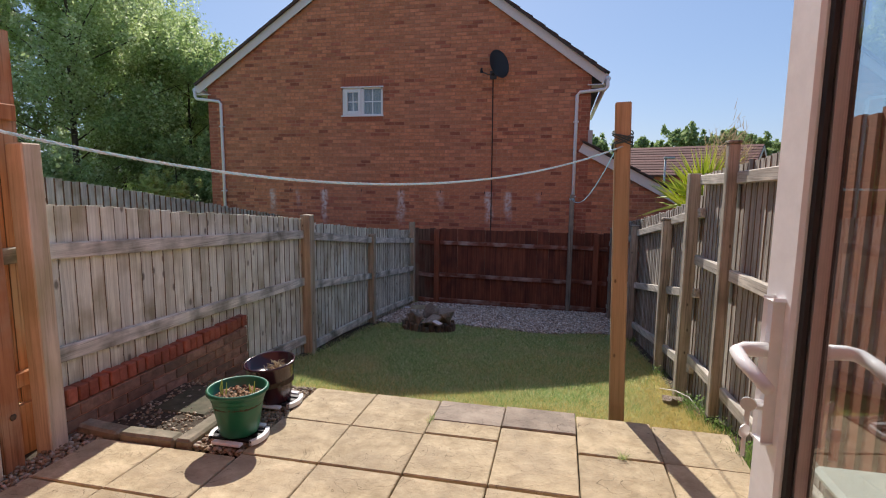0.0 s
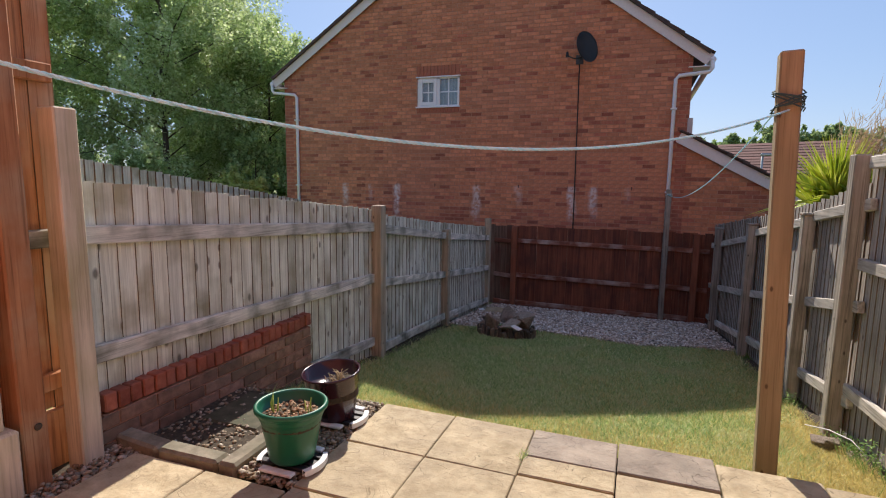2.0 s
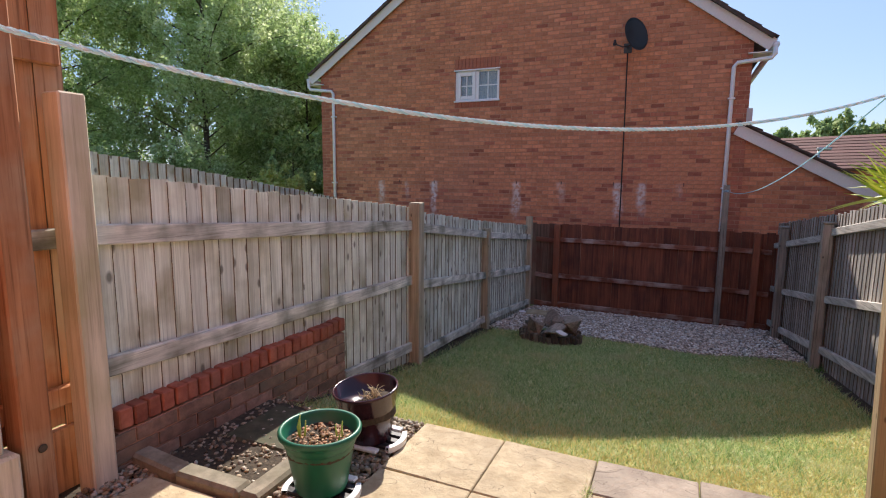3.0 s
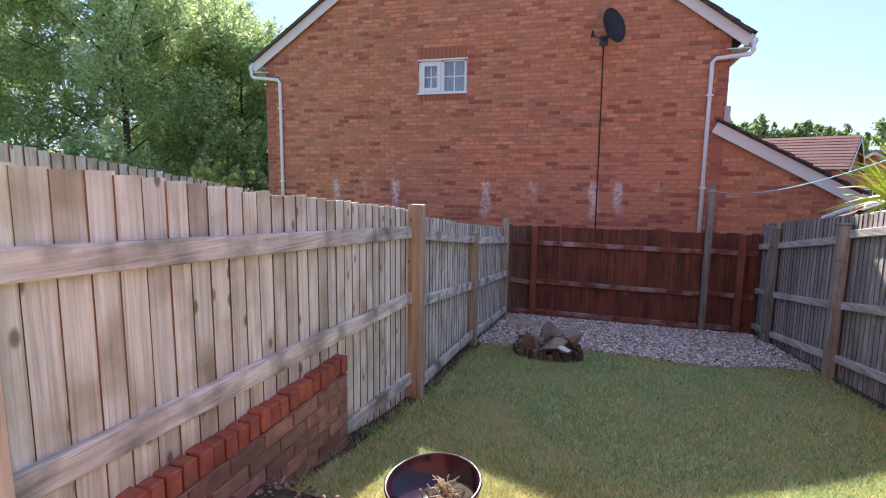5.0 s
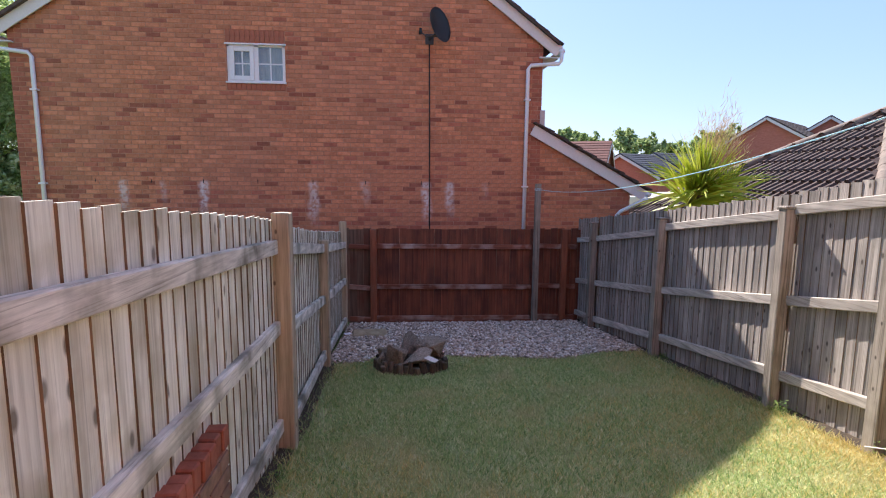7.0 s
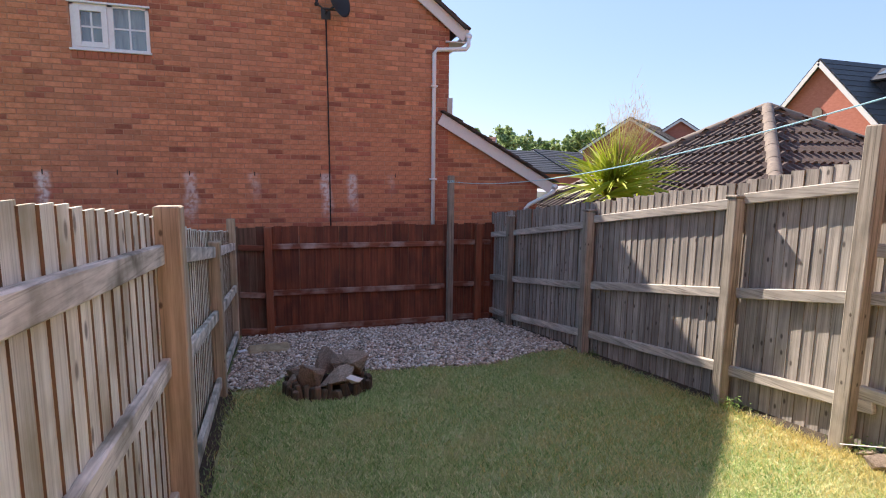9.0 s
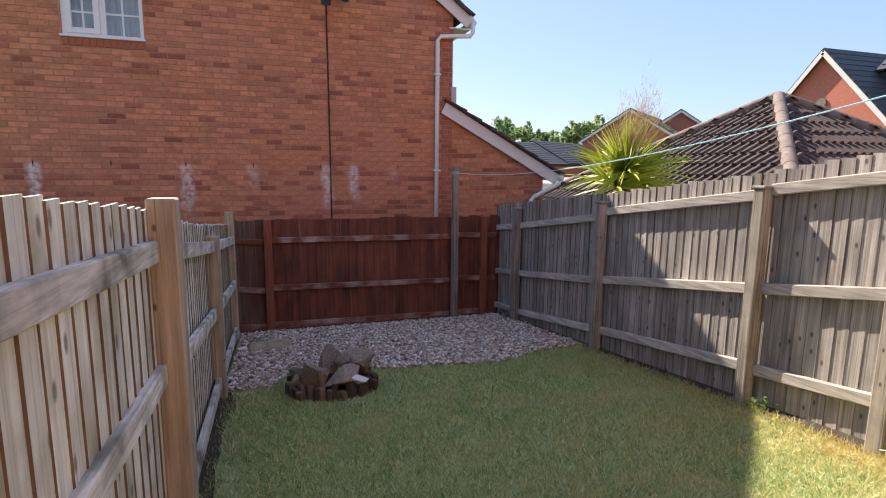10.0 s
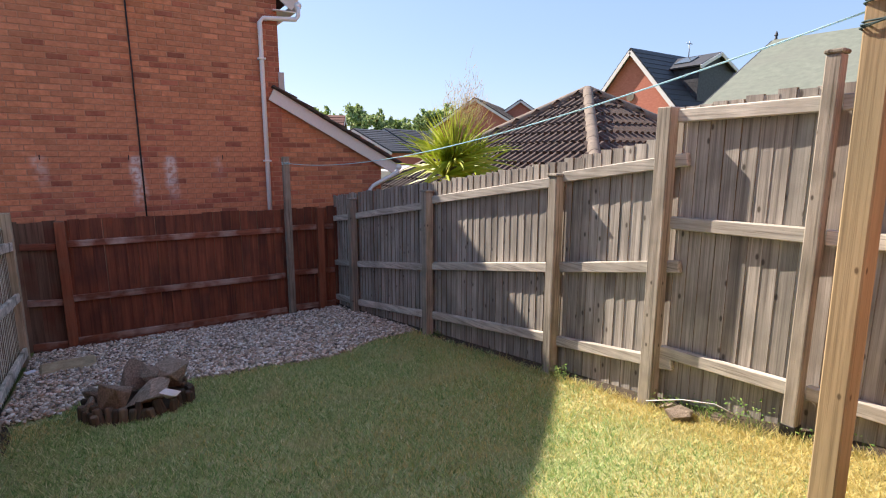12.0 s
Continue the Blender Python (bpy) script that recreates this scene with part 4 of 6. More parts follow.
    part("drip_strip", block(wx0 - 0.025, wx1 + 0.02, HY - 0.02, HY + 0.02, wz1 - 0.022, wz1 + 0.004, 0.003), M_UPVC, win)
    # roof slopes, verge boards, verge tiles
    for sgn in (-1, 1):
        ex = EAVE_X[sgn]
        ez = roof_z(ex)
        bm = beam((RIDGE_X, 16.1, RIDGE_Z + 0.06), (ex, 16.1, ez + 0.06), 6.95, 0.05, 0)
        put(part("roof", bm, M_TILE, house, "brown concrete tiled roof slope"))
        bm = beam((RIDGE_X, HY - 0.06, RIDGE_Z - 0.06), (ex, HY - 0.06, ez - 0.06), 0.025, 0.20, 0.004)
        put(part("verge_board", bm, M_CREAM, house, "white painted verge board"))
        bm = block(min(ex, ex - sgn * 0.34), max(ex, ex - sgn * 0.34), HY - 0.07, HY + 0.3, ez - 0.17, ez - 0.15, 0.003)
        put(part("soffit", bm, M_CREAM, house))
        for i in range(17):
            s = i / 17 * math.hypot(ex - RIDGE_X, ez - RIDGE_Z); c = Vector((sgn, 0, -PITCH[sgn])).normalized()
            p = Vector((RIDGE_X, 0, RIDGE_Z)) + c * s
            q = p + c * 0.40
            bm = beam((p.x, HY - 0.02, p.z + 0.075), (q.x, HY - 0.02, q.z + 0.105), 0.17, 0.03, 0.004)
            put(part("verge_tile", bm, M_TILE, house))
        gx = ex + sgn * 0.04
        gut = put(tube("gutter", [(gx, HY - 0.09, ez - 0.06), (gx, 19.5, ez - 0.06)], 0.055, M_UPVC, house, "white half-round gutter"))
    # downpipes with swan necks
    for sgn, px in ((1, 0.085), (-1, -8.0)):
        ex = EAVE_X[sgn] + sgn * 0.04
        ez = roof_z(EAVE_X[sgn])
        z = 3.26
        path = [(ex, HY - 0.07, ez - 0.08), (ex, HY - 0.07, ez - 0.20), (ex - sgn * 0.04, HY - 0.07, ez - 0.26), (px + sgn * 0.05, HY - 0.05, z + 0.03), (px, HY - 0.045, z - 0.03), (px, HY - 0.045, -1.1)]
        put(tube("downpipe", path, 0.034, M_UPVC, house, "white plastic downpipe", 12))
        for zz in (2.7, 1.2):
            put(part("pipe_clip", block(px - 0.055, px + 0.055, HY - 0.085, HY, zz, zz + 0.03, 0.004), M_UPVC, house))
    # lean-to
    LX0, LX1 = 0.355, 2.06
    LS = (2.31 - 1.07) / (2.49 - 0.205)

    def lz(x):
        return 2.31 - LS * (x - 0.205)
    bm = bmesh.new()
    pts = [(LX0, -1.2), (LX1, -1.2), (LX1, lz(LX1) - 0.18), (LX0, lz(LX0) - 0.18)]
    va = [bm.verts.new((x, HY + 0.036, z)) for x, z in pts]; vb = [bm.verts.new((x, 17.5, z)) for x, z in pts]
    bm.faces.new(va); bm.faces.new(vb[::-1])
    for i in range(4):
        bm.faces.new((va[i], vb[i], vb[(i + 1) % 4], va[(i + 1) % 4]))
    put(part("lean_to_wall", bm, M_MORTAR, house))
    cells, dcells = [], []
    z, k = 0.30, 0
    while z < 2.2:
        x = LX0 + (0 if k % 2 else -0.1125)
        while x < LX1:
            xa, xb = max(x, LX0), min(x + 0.215, LX1)
            x += 0.225
            if xb - xa > 0.03 and z + 0.065 < lz(xb) - 0.14:
                (dcells if (rng.random() < 0.2 or xb > LX1 - 0.2) else cells).append((xa, z, xb - xa, 0.065))
        z += 0.075; k += 1
    put(bricks_joined("brickwork", cells, 0.009, HY + 0.03, house, M_BRICK)); put(bricks_joined("brickwork", dcells, 0.009, HY + 0.03, house, M_BRICKDARK))
    put(part("verge_board", beam((0.2, HY - 0.03, lz(0.2) - 0.10), (2.31, HY - 0.03, lz(2.31) - 0.10), 0.025, 0.19, 0.004), M_CREAM, house, "white painted verge board"))
    put(part("roof", beam((0.25, 15.1, lz(0.25) + 0.03), (2.34, 15.1, lz(2.34) + 0.03), 4.8, 0.045, 0), M_TILE, house))
    for i in range(8):
        a = 0.22 + i * 0.262
        put(part("verge_tile", beam((a, HY - 0.02, lz(a) + 0.03), (a + 0.36, HY - 0.02, lz(a + 0.36) + 0.065), 0.16, 0.03, 0.004), M_TILE, house))
    put(part("flashing", block(0.33, 0.42, HY - 0.01, 17, 2.27, 2.55, 0.004), M_STEEL, house))
    put(tube("gutter", [(2.36, HY - 0.09, 1.10), (2.36, 17.4, 1.10)], 0.05, M_UPVC, house))
    put(tube("downpipe", [(2.36, HY - 0.05, 1.08), (2.34, HY - 0.05, 1.01), (1.86, HY - 0.05, 0.78), (1.81, HY - 0.03, 0.72), (1.81, HY - 0.03, -1.1)], 0.036, M_UPVC, house, "", 12))
    # the bricks nearest to the garden, one by one
    for x, z, w, h in near:
        put(link("brick", me, house, Matrix.Translation((x, HY + rng.uniform(-0.001, 0.001), z))))
    return house


def build_dish():
    dish = tagged(empty("satellite_dish", (-1.62, HY, 3.72)), "dark grey oval satellite dish on a wall bracket", "satellite dish")
    bm = bmesh.new()
    n, rings = 36, []
    for r in (0.02, 0.12, 0.2, 0.24):
        rings.append([bm.verts.new((r * math.cos(6.2832 * k / n), 0.9 * r * r - 0.05, 1.22 * r * math.sin(6.2832 * k / n))) for k in range(n)])
    for a, b in zip(rings, rings[1:]):
        for k in range(n):
            bm.faces.new((a[k], a[(k + 1) % n], b[(k + 1) % n], b[k]))
    bm.faces.new(rings[0][::-1])
    bmesh.ops.solidify(bm, geom=bm.faces[:], thickness=0.012)
    ob = part("reflector", bm, M_DISH, dish, "dark mesh oval reflector", True)
    ob.matrix_basis = pose(0.16, -0.33, 0.12, 180 - 14, 0, 44)
    tube("arm", [(0.12, -0.28, -0.05), (-0.05, -0.42, -0.10), (-0.16, -0.50, -0.06)], 0.011, M_DISH, dish)
    part("receiver", lathe([(0.0, 0), (0.028, 0.0), (0.032, 0.03), (0.022, 0.05), (0.02, 0.09), (0, 0.09)], 16, None, (-0.17, -0.50, -0.08)), M_BLACK, dish, "black receiver head")
    tube("bracket", [(0, 0.0, -0.03), (0.0, -0.10, -0.03), (0.10, -0.26, 0.0), (0.12, -0.28, 0.1)], 0.016, M_DISH, dish)
    part("wall_plate", block(-0.07, 0.07, -0.012, 0.0, -0.12, 0.05, 0.003), M_DISH, dish)
    ob = tube("cable", [(-1.62, HY - 0.012, 3.60), (-1.61, HY - 0.012, 2.4), (-1.605, HY - 0.012, 1.2), (-1.60, HY - 0.012, -0.9)], 0.010, M_CABLE)
    tagged(ob, "black cable running down the brick gable", "cable")


# ---- patio ----
SLAB_Z = 0.04


def build_patio():
    patio = tagged(empty("patio", (0, 0, 0)), "buff riven stone paving slabs with open joints", "patio", kind="structure")
    xs = [-2.68, -2.24, -1.79, -1.337, -0.88, -0.443, 0.002, 0.448, 0.888]
    cells = []
    for i in range(8):
        for ya, yb in ((3.512, 3.958), (3.062, 3.508), (2.612, 3.058), (2.162, 2.608), (1.90, 2.158)):
            cells.append((xs[i], xs[i + 1], ya, 3.918 if (i < 2 and yb > 3.9) else yb, 0))
    for i, ys in ((2, [(3.962, 4.40), (4.404, 4.885)]), (3, [(3.962, 4.40), (4.404, 4.885)]), (4, [(3.975, 4.42), (4.424, 4.60), (4.606, 4.90, 1)]), (5, [(3.975, 4.60), (4.606, 4.90, 1)]), (6, [(3.962, 4.385), (4.39, 4.86)]), (7, [(3.962, 4.395), (4.40, 4.84)])):
        for q in ys:
            cells.append((xs[i], xs[i + 1], q[0], q[1], len(q) > 2))
    for xa, xb, ya, yb, dark in cells:
        g = rng.uniform(0.0015, 0.004)
        bm = block(-(xb - xa) / 2 + g, (xb - xa) / 2 - g, -(yb - ya) / 2 + g, (yb - ya) / 2 - g, -0.045, 0, 0.005)
        ob = part("paving_slab", bm, M_SLABDARK if dark else M_SLAB, patio, "darker weathered slab" if dark else "")
        ob.matrix_basis = pose((xa + xb) / 2, (ya + yb) / 2, SLAB_Z + rng.uniform(-0.004, 0.004), rng.uniform(-0.35, 0.35), rng.uniform(-0.35, 0.35), rng.uniform(-0.4, 0.4))
    # kerb stones round the sunken bed
    for x0, y0, x1, y1 in ((-2.87, 4.00, -2.56, 3.975), (-2.553, 3.973, -2.20, 3.985), (-2.14, 3.935, -2.15, 4.28), (-2.15, 4.287, -2.15, 4.72)):
        ob = part("kerb_stone", beam((x0, y0, 0.015), (x1, y1, 0.012), 0.10, 0.13, 0.014), M_KERB)
        tagged(ob, "mossy grey concrete kerb stone edging the bed", "kerb", "kerb stones")
    ob = part("stepping_slab", block(-2.74, -2.34, 4.38, 4.80, -0.03, 0.0, 0.012), M_MOSS)
    tagged(ob, "damp mossy slab lying in the sunken bed", "slab")


def build_brick_wall():
    wall = tagged(empty("garden_wall", (-2.86, 3.9, 0)), "low half-brick wall topped with bricks on edge", "wall")
    inv = Matrix.Translation((2.86, -3.9, 0))
    ob = part("core", block(-2.945, -2.862, 3.90, 5.655, -0.45, 0.20), M_MORTAR, wall); ob.matrix_basis = inv
    turn = Matrix.Rotation(radians(90), 4, "Z")      # brick face looks along +x

    me = brick_mesh("brick", 0.215, 0.065, 0.012, M_BRICKOLD)
    half = brick_mesh("brick", 0.10, 0.065, 0.012, M_BRICKOLD)
    z, k = -0.32, 0
    while z < 0.19:
        y = 5.66 - 0.215 + (0 if k % 2 else 0.1125)
        while y > 3.75:
            if y + 0.215 > 5.67:
                link("brick", half, wall, inv @ Matrix.Translation((-2.852, 5.555, z)) @ turn)
            else:
                link("brick", me, wall, inv @ Matrix.Translation((-2.852 + rng.uniform(-0.002, 0.002), y, z)) @ turn)
            y -= 0.225
        z += 0.075; k += 1
    cap = bmesh.new(); block(-0.0325, 0.0325, -0.0, 0.1, 0, 0.095, 0.006, cap)
    me = bpy.data.meshes.new("coping_brick"); cap.to_mesh(me); cap.free(); me.materials.append(M_BRICKRED)
    for i in range(24):
        link("coping_brick", me, wall, inv @ pose(-2.855 + rng.uniform(-0.006, 0.006), 5.63 - i * 0.0735, 0.208 + rng.uniform(-0.004, 0.006), rng.uniform(-1.5, 1.5), 0, 90 + rng.uniform(-2.5, 2.5)))


def build_pots():
    def pot(at, profile, inner, material, label, soil_z, tilt=(0, 0)):
        ob = tagged(empty("plant_pot", at), label, "plant pot")
        ob.matrix_basis = pose(*at, tilt[0], tilt[1], 0)
        part("body", lathe(profile), material, ob, "", True)
        r = inner
        bm2 = lathe([(0.0, soil_z - 0.01), (r * 0.6, soil_z), (r * 0.95, soil_z - 0.008), (r * 0.95, soil_z - 0.05)], 28)
        for v in bm2.verts:
            v.co.z += 0.012 * noise.noise(v.co * 25)
        part("soil", bm2, M_SOIL, ob, "dry crumbly compost")
        return ob
    g = pot((-1.90, 4.115, 0.075), [(0.0, 0), (0.096, 0), (0.104, 0.006), (0.108, 0.018), (0.141, 0.200), (0.143, 0.206), (0.148, 0.213), (0.150, 0.222), (0.153, 0.238), (0.163, 0.242), (0.170, 0.250), (0.171, 0.262), (0.164, 0.271), (0.154, 0.268), (0.149, 0.258), (0.143, 0.20), (0.0, 0.195)], 0.145, M_GREENPOT, "green plastic plant pot with sprouting seedlings", 0.225)
    k = pot((-1.955, 4.59, 0.058), [(0.0, 0), (0.098, 0), (0.106, 0.006), (0.110, 0.018), (0.158, 0.262), (0.164, 0.270), (0.164, 0.277), (0.158, 0.280), (0.152, 0.274), (0.145, 0.21), (0.0, 0.205)], 0.148, M_MAROON, "dark maroon glazed plant pot with withered stalks", 0.19, (5, -3))
    for dx, dy, h in ((-0.085, -0.03, 0.10), (-0.062, -0.05, 0.11), (-0.055, -0.035, 0.09), (0.07, 0.02, 0.07), (0.09, 0.03, 0.09), (0.10, -0.01, 0.06)):
        tube("sprout", [(dx, dy, 0.21), (dx + rng.uniform(-0.008, 0.008), dy, 0.21 + h * 0.5), (dx + rng.uniform(-0.015, 0.015), dy + rng.uniform(-0.01, 0.01), 0.21 + h)], [0.0035, 0.004, 0.002], M_LEAFLIME, g, "pale green shoot", 6)
    for i in range(26):
        a, r = rng.uniform(0, 6.28), rng.uniform(0.0, 0.11)
        p = Vector((r * math.cos(a), r * math.sin(a), 0.215))
        q = p + Vector((rng.uniform(-0.04, 0.04), rng.uniform(-0.04, 0.04), rng.uniform(0.006, 0.03)))
        tube("dry_stem", [p, q], [0.002, 0.001], M_PLUME, g, "", 4)
    bm = bmesh.new()
    bmesh.ops.create_icosphere(bm, subdivisions=4, radius=1.0)
    for v in bm.verts:
        d = 1 + 0.30 * noise.noise(v.co * 2.4) + 0.16 * noise.noise(v.co * 7.0)
        v.co = Vector((0.035 + v.co.x * 0.085 * d, 0.02 + v.co.y * 0.075 * d, 0.200 + v.co.z * 0.03 * d + v.co.x * 0.012))
    part("root_clod", bm, M_SOIL, k, "dry lump of roots and compost")
    for i in range(38):
        a, r = rng.uniform(0, 6.28), rng.uniform(0.0, 0.085)
        p = Vector((0.03 + r * math.cos(a), 0.02 + r * math.sin(a), 0.205 if r > 0.06 else 0.222))
        q = p + Vector((rng.uniform(-0.06, 0.06), rng.uniform(-0.05, 0.05), rng.uniform(0.01, 0.05)))
        tube("dry_stem", [p, (p + q) / 2 + Vector((0, 0, 0.015)), q], [0.0025, 0.002, 0.001], M_PLUME, k, "", 4)
    for ob, zz, rr, n_ in ((g, 0.225, 0.12, 160), (k, 0.20, 0.11, 60)):
        a, r = nrg.uniform(0, 6.28, n_), rr * np.sqrt(nrg.uniform(0, 1, n_))
        v, f = pebbles(np.stack([r * np.cos(a), r * np.sin(a), np.full(n_, zz)], 1), 0.009, nrg)
        q = stuff("mulch", v, f, M_MULCH, "", ""); q.parent = ob; q["label"] = "reddish-brown bark crumbs"
    for x, y in ((-1.90, 4.115), (-1.94, 4.60)):
        st = tagged(empty("pot_stand", (x, y, 0.034)), "white slatted plastic stand under a plant pot", "pot stand")
        for i in range(5):
            yy = -0.12 + i * 0.06
            l = math.sqrt(max(0.0, 0.15 ** 2 - yy ** 2))
            part("slat", block(-l, l, yy - 0.02, yy + 0.02, 0.018, 0.034, 0.004), M_UPVC if i in (0, 4) else M_INNERPOT, st)
        for s in (-1, 1):
            bm = bmesh.new()
            pts = [(s * 0.165 * math.cos(radians(t)), 0.165 * math.sin(radians(t))) for t in range(-35, 36, 7)]
            for z in (0.012, 0.04):
                for p in pts:
                    bm.verts.new((p[0], p[1], z))
                for p in pts:
                    bm.verts.new((p[0] * 0.84, p[1] * 0.9, z))
            bm.verts.ensure_lookup_table()
            n = len(pts)
            for i in range(n - 1):
                a = [i, i + 1, n + i + 1, n + i]
                bm.faces.new([bm.verts[t + 2 * n] for t in a]); bm.faces.new([bm.verts[t] for t in a[::-1]])
                bm.faces.new([bm.verts[t] for t in (i, i + 1, 2 * n + i + 1, 2 * n + i)]); bm.faces.new([bm.verts[t] for t in (n + i, 3 * n + i, 3 * n + i + 1, n + i + 1)])
            bmesh.ops.recalc_face_normals(bm, faces=bm.faces)
            part("rim", bm, M_UPVC, st)


def rock_mesh(seed, rough=0.35):
    r = random.Random(seed)
    bm = bmesh.new()
    for i in range(12):
        p = Vector((r.gauss(0, 1), r.gauss(0, 1), r.gauss(0, 1))).normalized() * r.uniform(0.8, 1.05)
        bm.verts.new(p)
    bmesh.ops.convex_hull(bm, input=bm.verts[:])
    bmesh.ops.delete(bm, geom=[v for v in bm.verts if not v.link_faces], context="VERTS")
    bmesh.ops.bevel(bm, geom=bm.edges[:], offset=0.03, segments=1, affect="EDGES")
    return bm


def build_rockery():
    cx, cy = -2.0, 8.93
    gz = float(lawn_z(cy))
    edge = tagged(empty("log_edging", (cx, cy, gz)), "ring of short upright log stakes round a rockery", "edging")
    n = 46
    for i in range(n):
        a = 6.2832 * i / n
        r = 0.375 + 0.02 * math.sin(3 * a) + rng.uniform(-0.012, 0.012)
        h = rng.uniform(0.08, 0.15)
        q = rng.uniform(0.024, 0.034)
        y = cy + r * 0.75 * math.sin(a)
        bm = lathe([(0.0, 0), (q, 0), (q * 0.97, h + 0.075), (q * 0.8, h + 0.088), (0, h + rng.uniform(0.08, 0.095))], 8)
        ob = part("stake", bm, M_LOG, edge)
        ob.matrix_basis = pose(r * math.cos(a), r * 0.75 * math.sin(a), float(lawn_z(y)) - gz - 0.09, rng.uniform(-13, 13), rng.uniform(-13, 13), rng.uniform(0, 40))
    bm = lathe([(0.0, -0.06), (0.36, -0.06), (0.35, 0.06), (0.2, 0.09), (0, 0.10)], 24)
    for v in bm.verts:
        v.co.y *= 0.75
    part("soil", bm, M_SOIL, edge)
    specs = [(-0.17, -0.10, 0.19, 0.15, 0.12, 0.22, 12, 0), (0.07, -0.16, 0.17, 0.25, 0.15, 0.10, -16, 1), (0.24, 0.10, 0.24, 0.20, 0.15, 0.16, 20, 2), (-0.02, 0.16, 0.22, 0.13, 0.12, 0.16, 30, 3), (-0.33, -0.04, 0.11, 0.10, 0.10, 0.12, 0, 4), (0.10, 0.04, 0.25, 0.1, 0.1, 0.09, 14, 7), (-0.30, 0.12, 0.12, 0.10, 0.10, 0.10, 14, 17)]
    for x, y, z, sx, sy, sz, tilt, sd in specs:
        ob = part("rock", rock_mesh(sd), M_ROCK)
        ob.matrix_basis = pose(cx + x, cy + y, gz + z, tilt, tilt * 0.7, sd * 40) @ Matrix.Diagonal((sx, sy, sz, 1))
        tagged(ob, "angular brown-grey rock heaped in the log ring", "rock", "rockery stones")
    ob = part("white_stone", rock_mesh(9), M_WHITESTONE)
    ob.matrix_basis = pose(-1.813, 8.680, -0.512, 10, 10, 0) @ Matrix.Diagonal((0.10, 0.055, 0.045, 1))
    tagged(ob, "small pale stone on the rockery", "stone")
    ob = part("stone_slab", block(-0.24, 0.24, -0.13, 0.13, 0, 0.05, 0.02), M_SLAB)
    ob.matrix_basis = pose(-2.55, 10.72, float(lawn_z(10.72)) + 0.02, 5, 0, 4)
    tagged(ob, "flat buff stone slab lying in the gravel", "slab")
    ob = part("plastic_scrap", block(-0.05, 0.05, -0.03, 0.03, 0, 0.012, 0.004), M_PAPER)
    ob.matrix_basis = pose(-2.86, 10.70, float(lawn_z(10.70)) + 0.045, 5, 0, 30)
    tagged(ob, "small white plastic scrap on the gravel", "litter")
    for x, y, s, sd in ((0.86, 6.15, 0.10, 12), (0.97, 6.3, 0.07, 13), (0.95, 5.95, 0.06, 15)):
        ob = part("rock", rock_mesh(sd), M_ROCK)
        ob.matrix_basis = pose(x, y, float(lawn_z(y)) + s * 0.35, 0, 10, 20) @ Matrix.Diagonal((s * 1.3, s, s * 0.7, 1))
        tagged(ob, "grey-brown rock at the foot of the fence", "rock")


def build_bits():
    pts = [(0.78, 6.35, float(lawn_z(6.35)) + 0.10), (0.86, 6.15, float(lawn_z(6.15)) + 0.13), (0.93, 5.98, float(lawn_z(5.98)) + 0.12), (0.97, 5.85, float(lawn_z(5.85)) + 0.06)]
    ob = tube("wire", pts, 0.004, M_CREAM, None, "", 6); tagged(ob, "loose white wire on the rocks by the fence", "wire")
    v, f = [], []
    r = random.Random(5)
    for i in range(46):
        a = r.uniform(0, 6.28); l = r.uniform(0.02, 0.07); x, y = 0.235 + r.gauss(0, 0.01), 4.392 + r.gauss(0, 0.006); b = len(v)
        v += [(x - 0.002, y, 0.03), (x + 0.002, y, 0.03), (x + math.cos(a) * l, y + math.sin(a) * l * 0.7, 0.04 + r.uniform(0.005, 0.05))]
        f.append((b, b + 1, b + 2))
    for i in range(60):
        a = r.uniform(0, 6.28); l = r.uniform(0.01, 0.04); x, y = -0.88 + r.gauss(0, 0.008), 4.60 + r.gauss(0, 0.04); b = len(v)
        v += [(x - 0.002, y, 0.03), (x + 0.002, y, 0.03), (x + math.cos(a) * l, y + math.sin(a) * l, 0.04 + r.uniform(0.004, 0.03))]
        f.append((b, b + 1, b + 2))
    ob = link("weed", mesh("weed", v, f, M_BLADE)); tagged(ob, "small weeds growing in the paving joints", "weed", kind="stuff")


# ---- growing things ----
def leaves(centres, size, rnd):
    n = len(centres)
    a = rnd.normal(size=(n, 3)); a /= np.linalg.norm(a, axis=1, keepdims=True)
    b = np.cross(a, rnd.normal(size=(n, 3))); b /= np.linalg.norm(b, axis=1, keepdims=True)
    s = size * rnd.uniform(0.6, 1.4, (n, 1))
    p = np.stack([centres - a * s, centres + b * s * 0.55, centres + a * s, centres - b * s * 0.55], 1).reshape(-1, 3)
    return p, np.arange(4 * n).reshape(-1, 4)


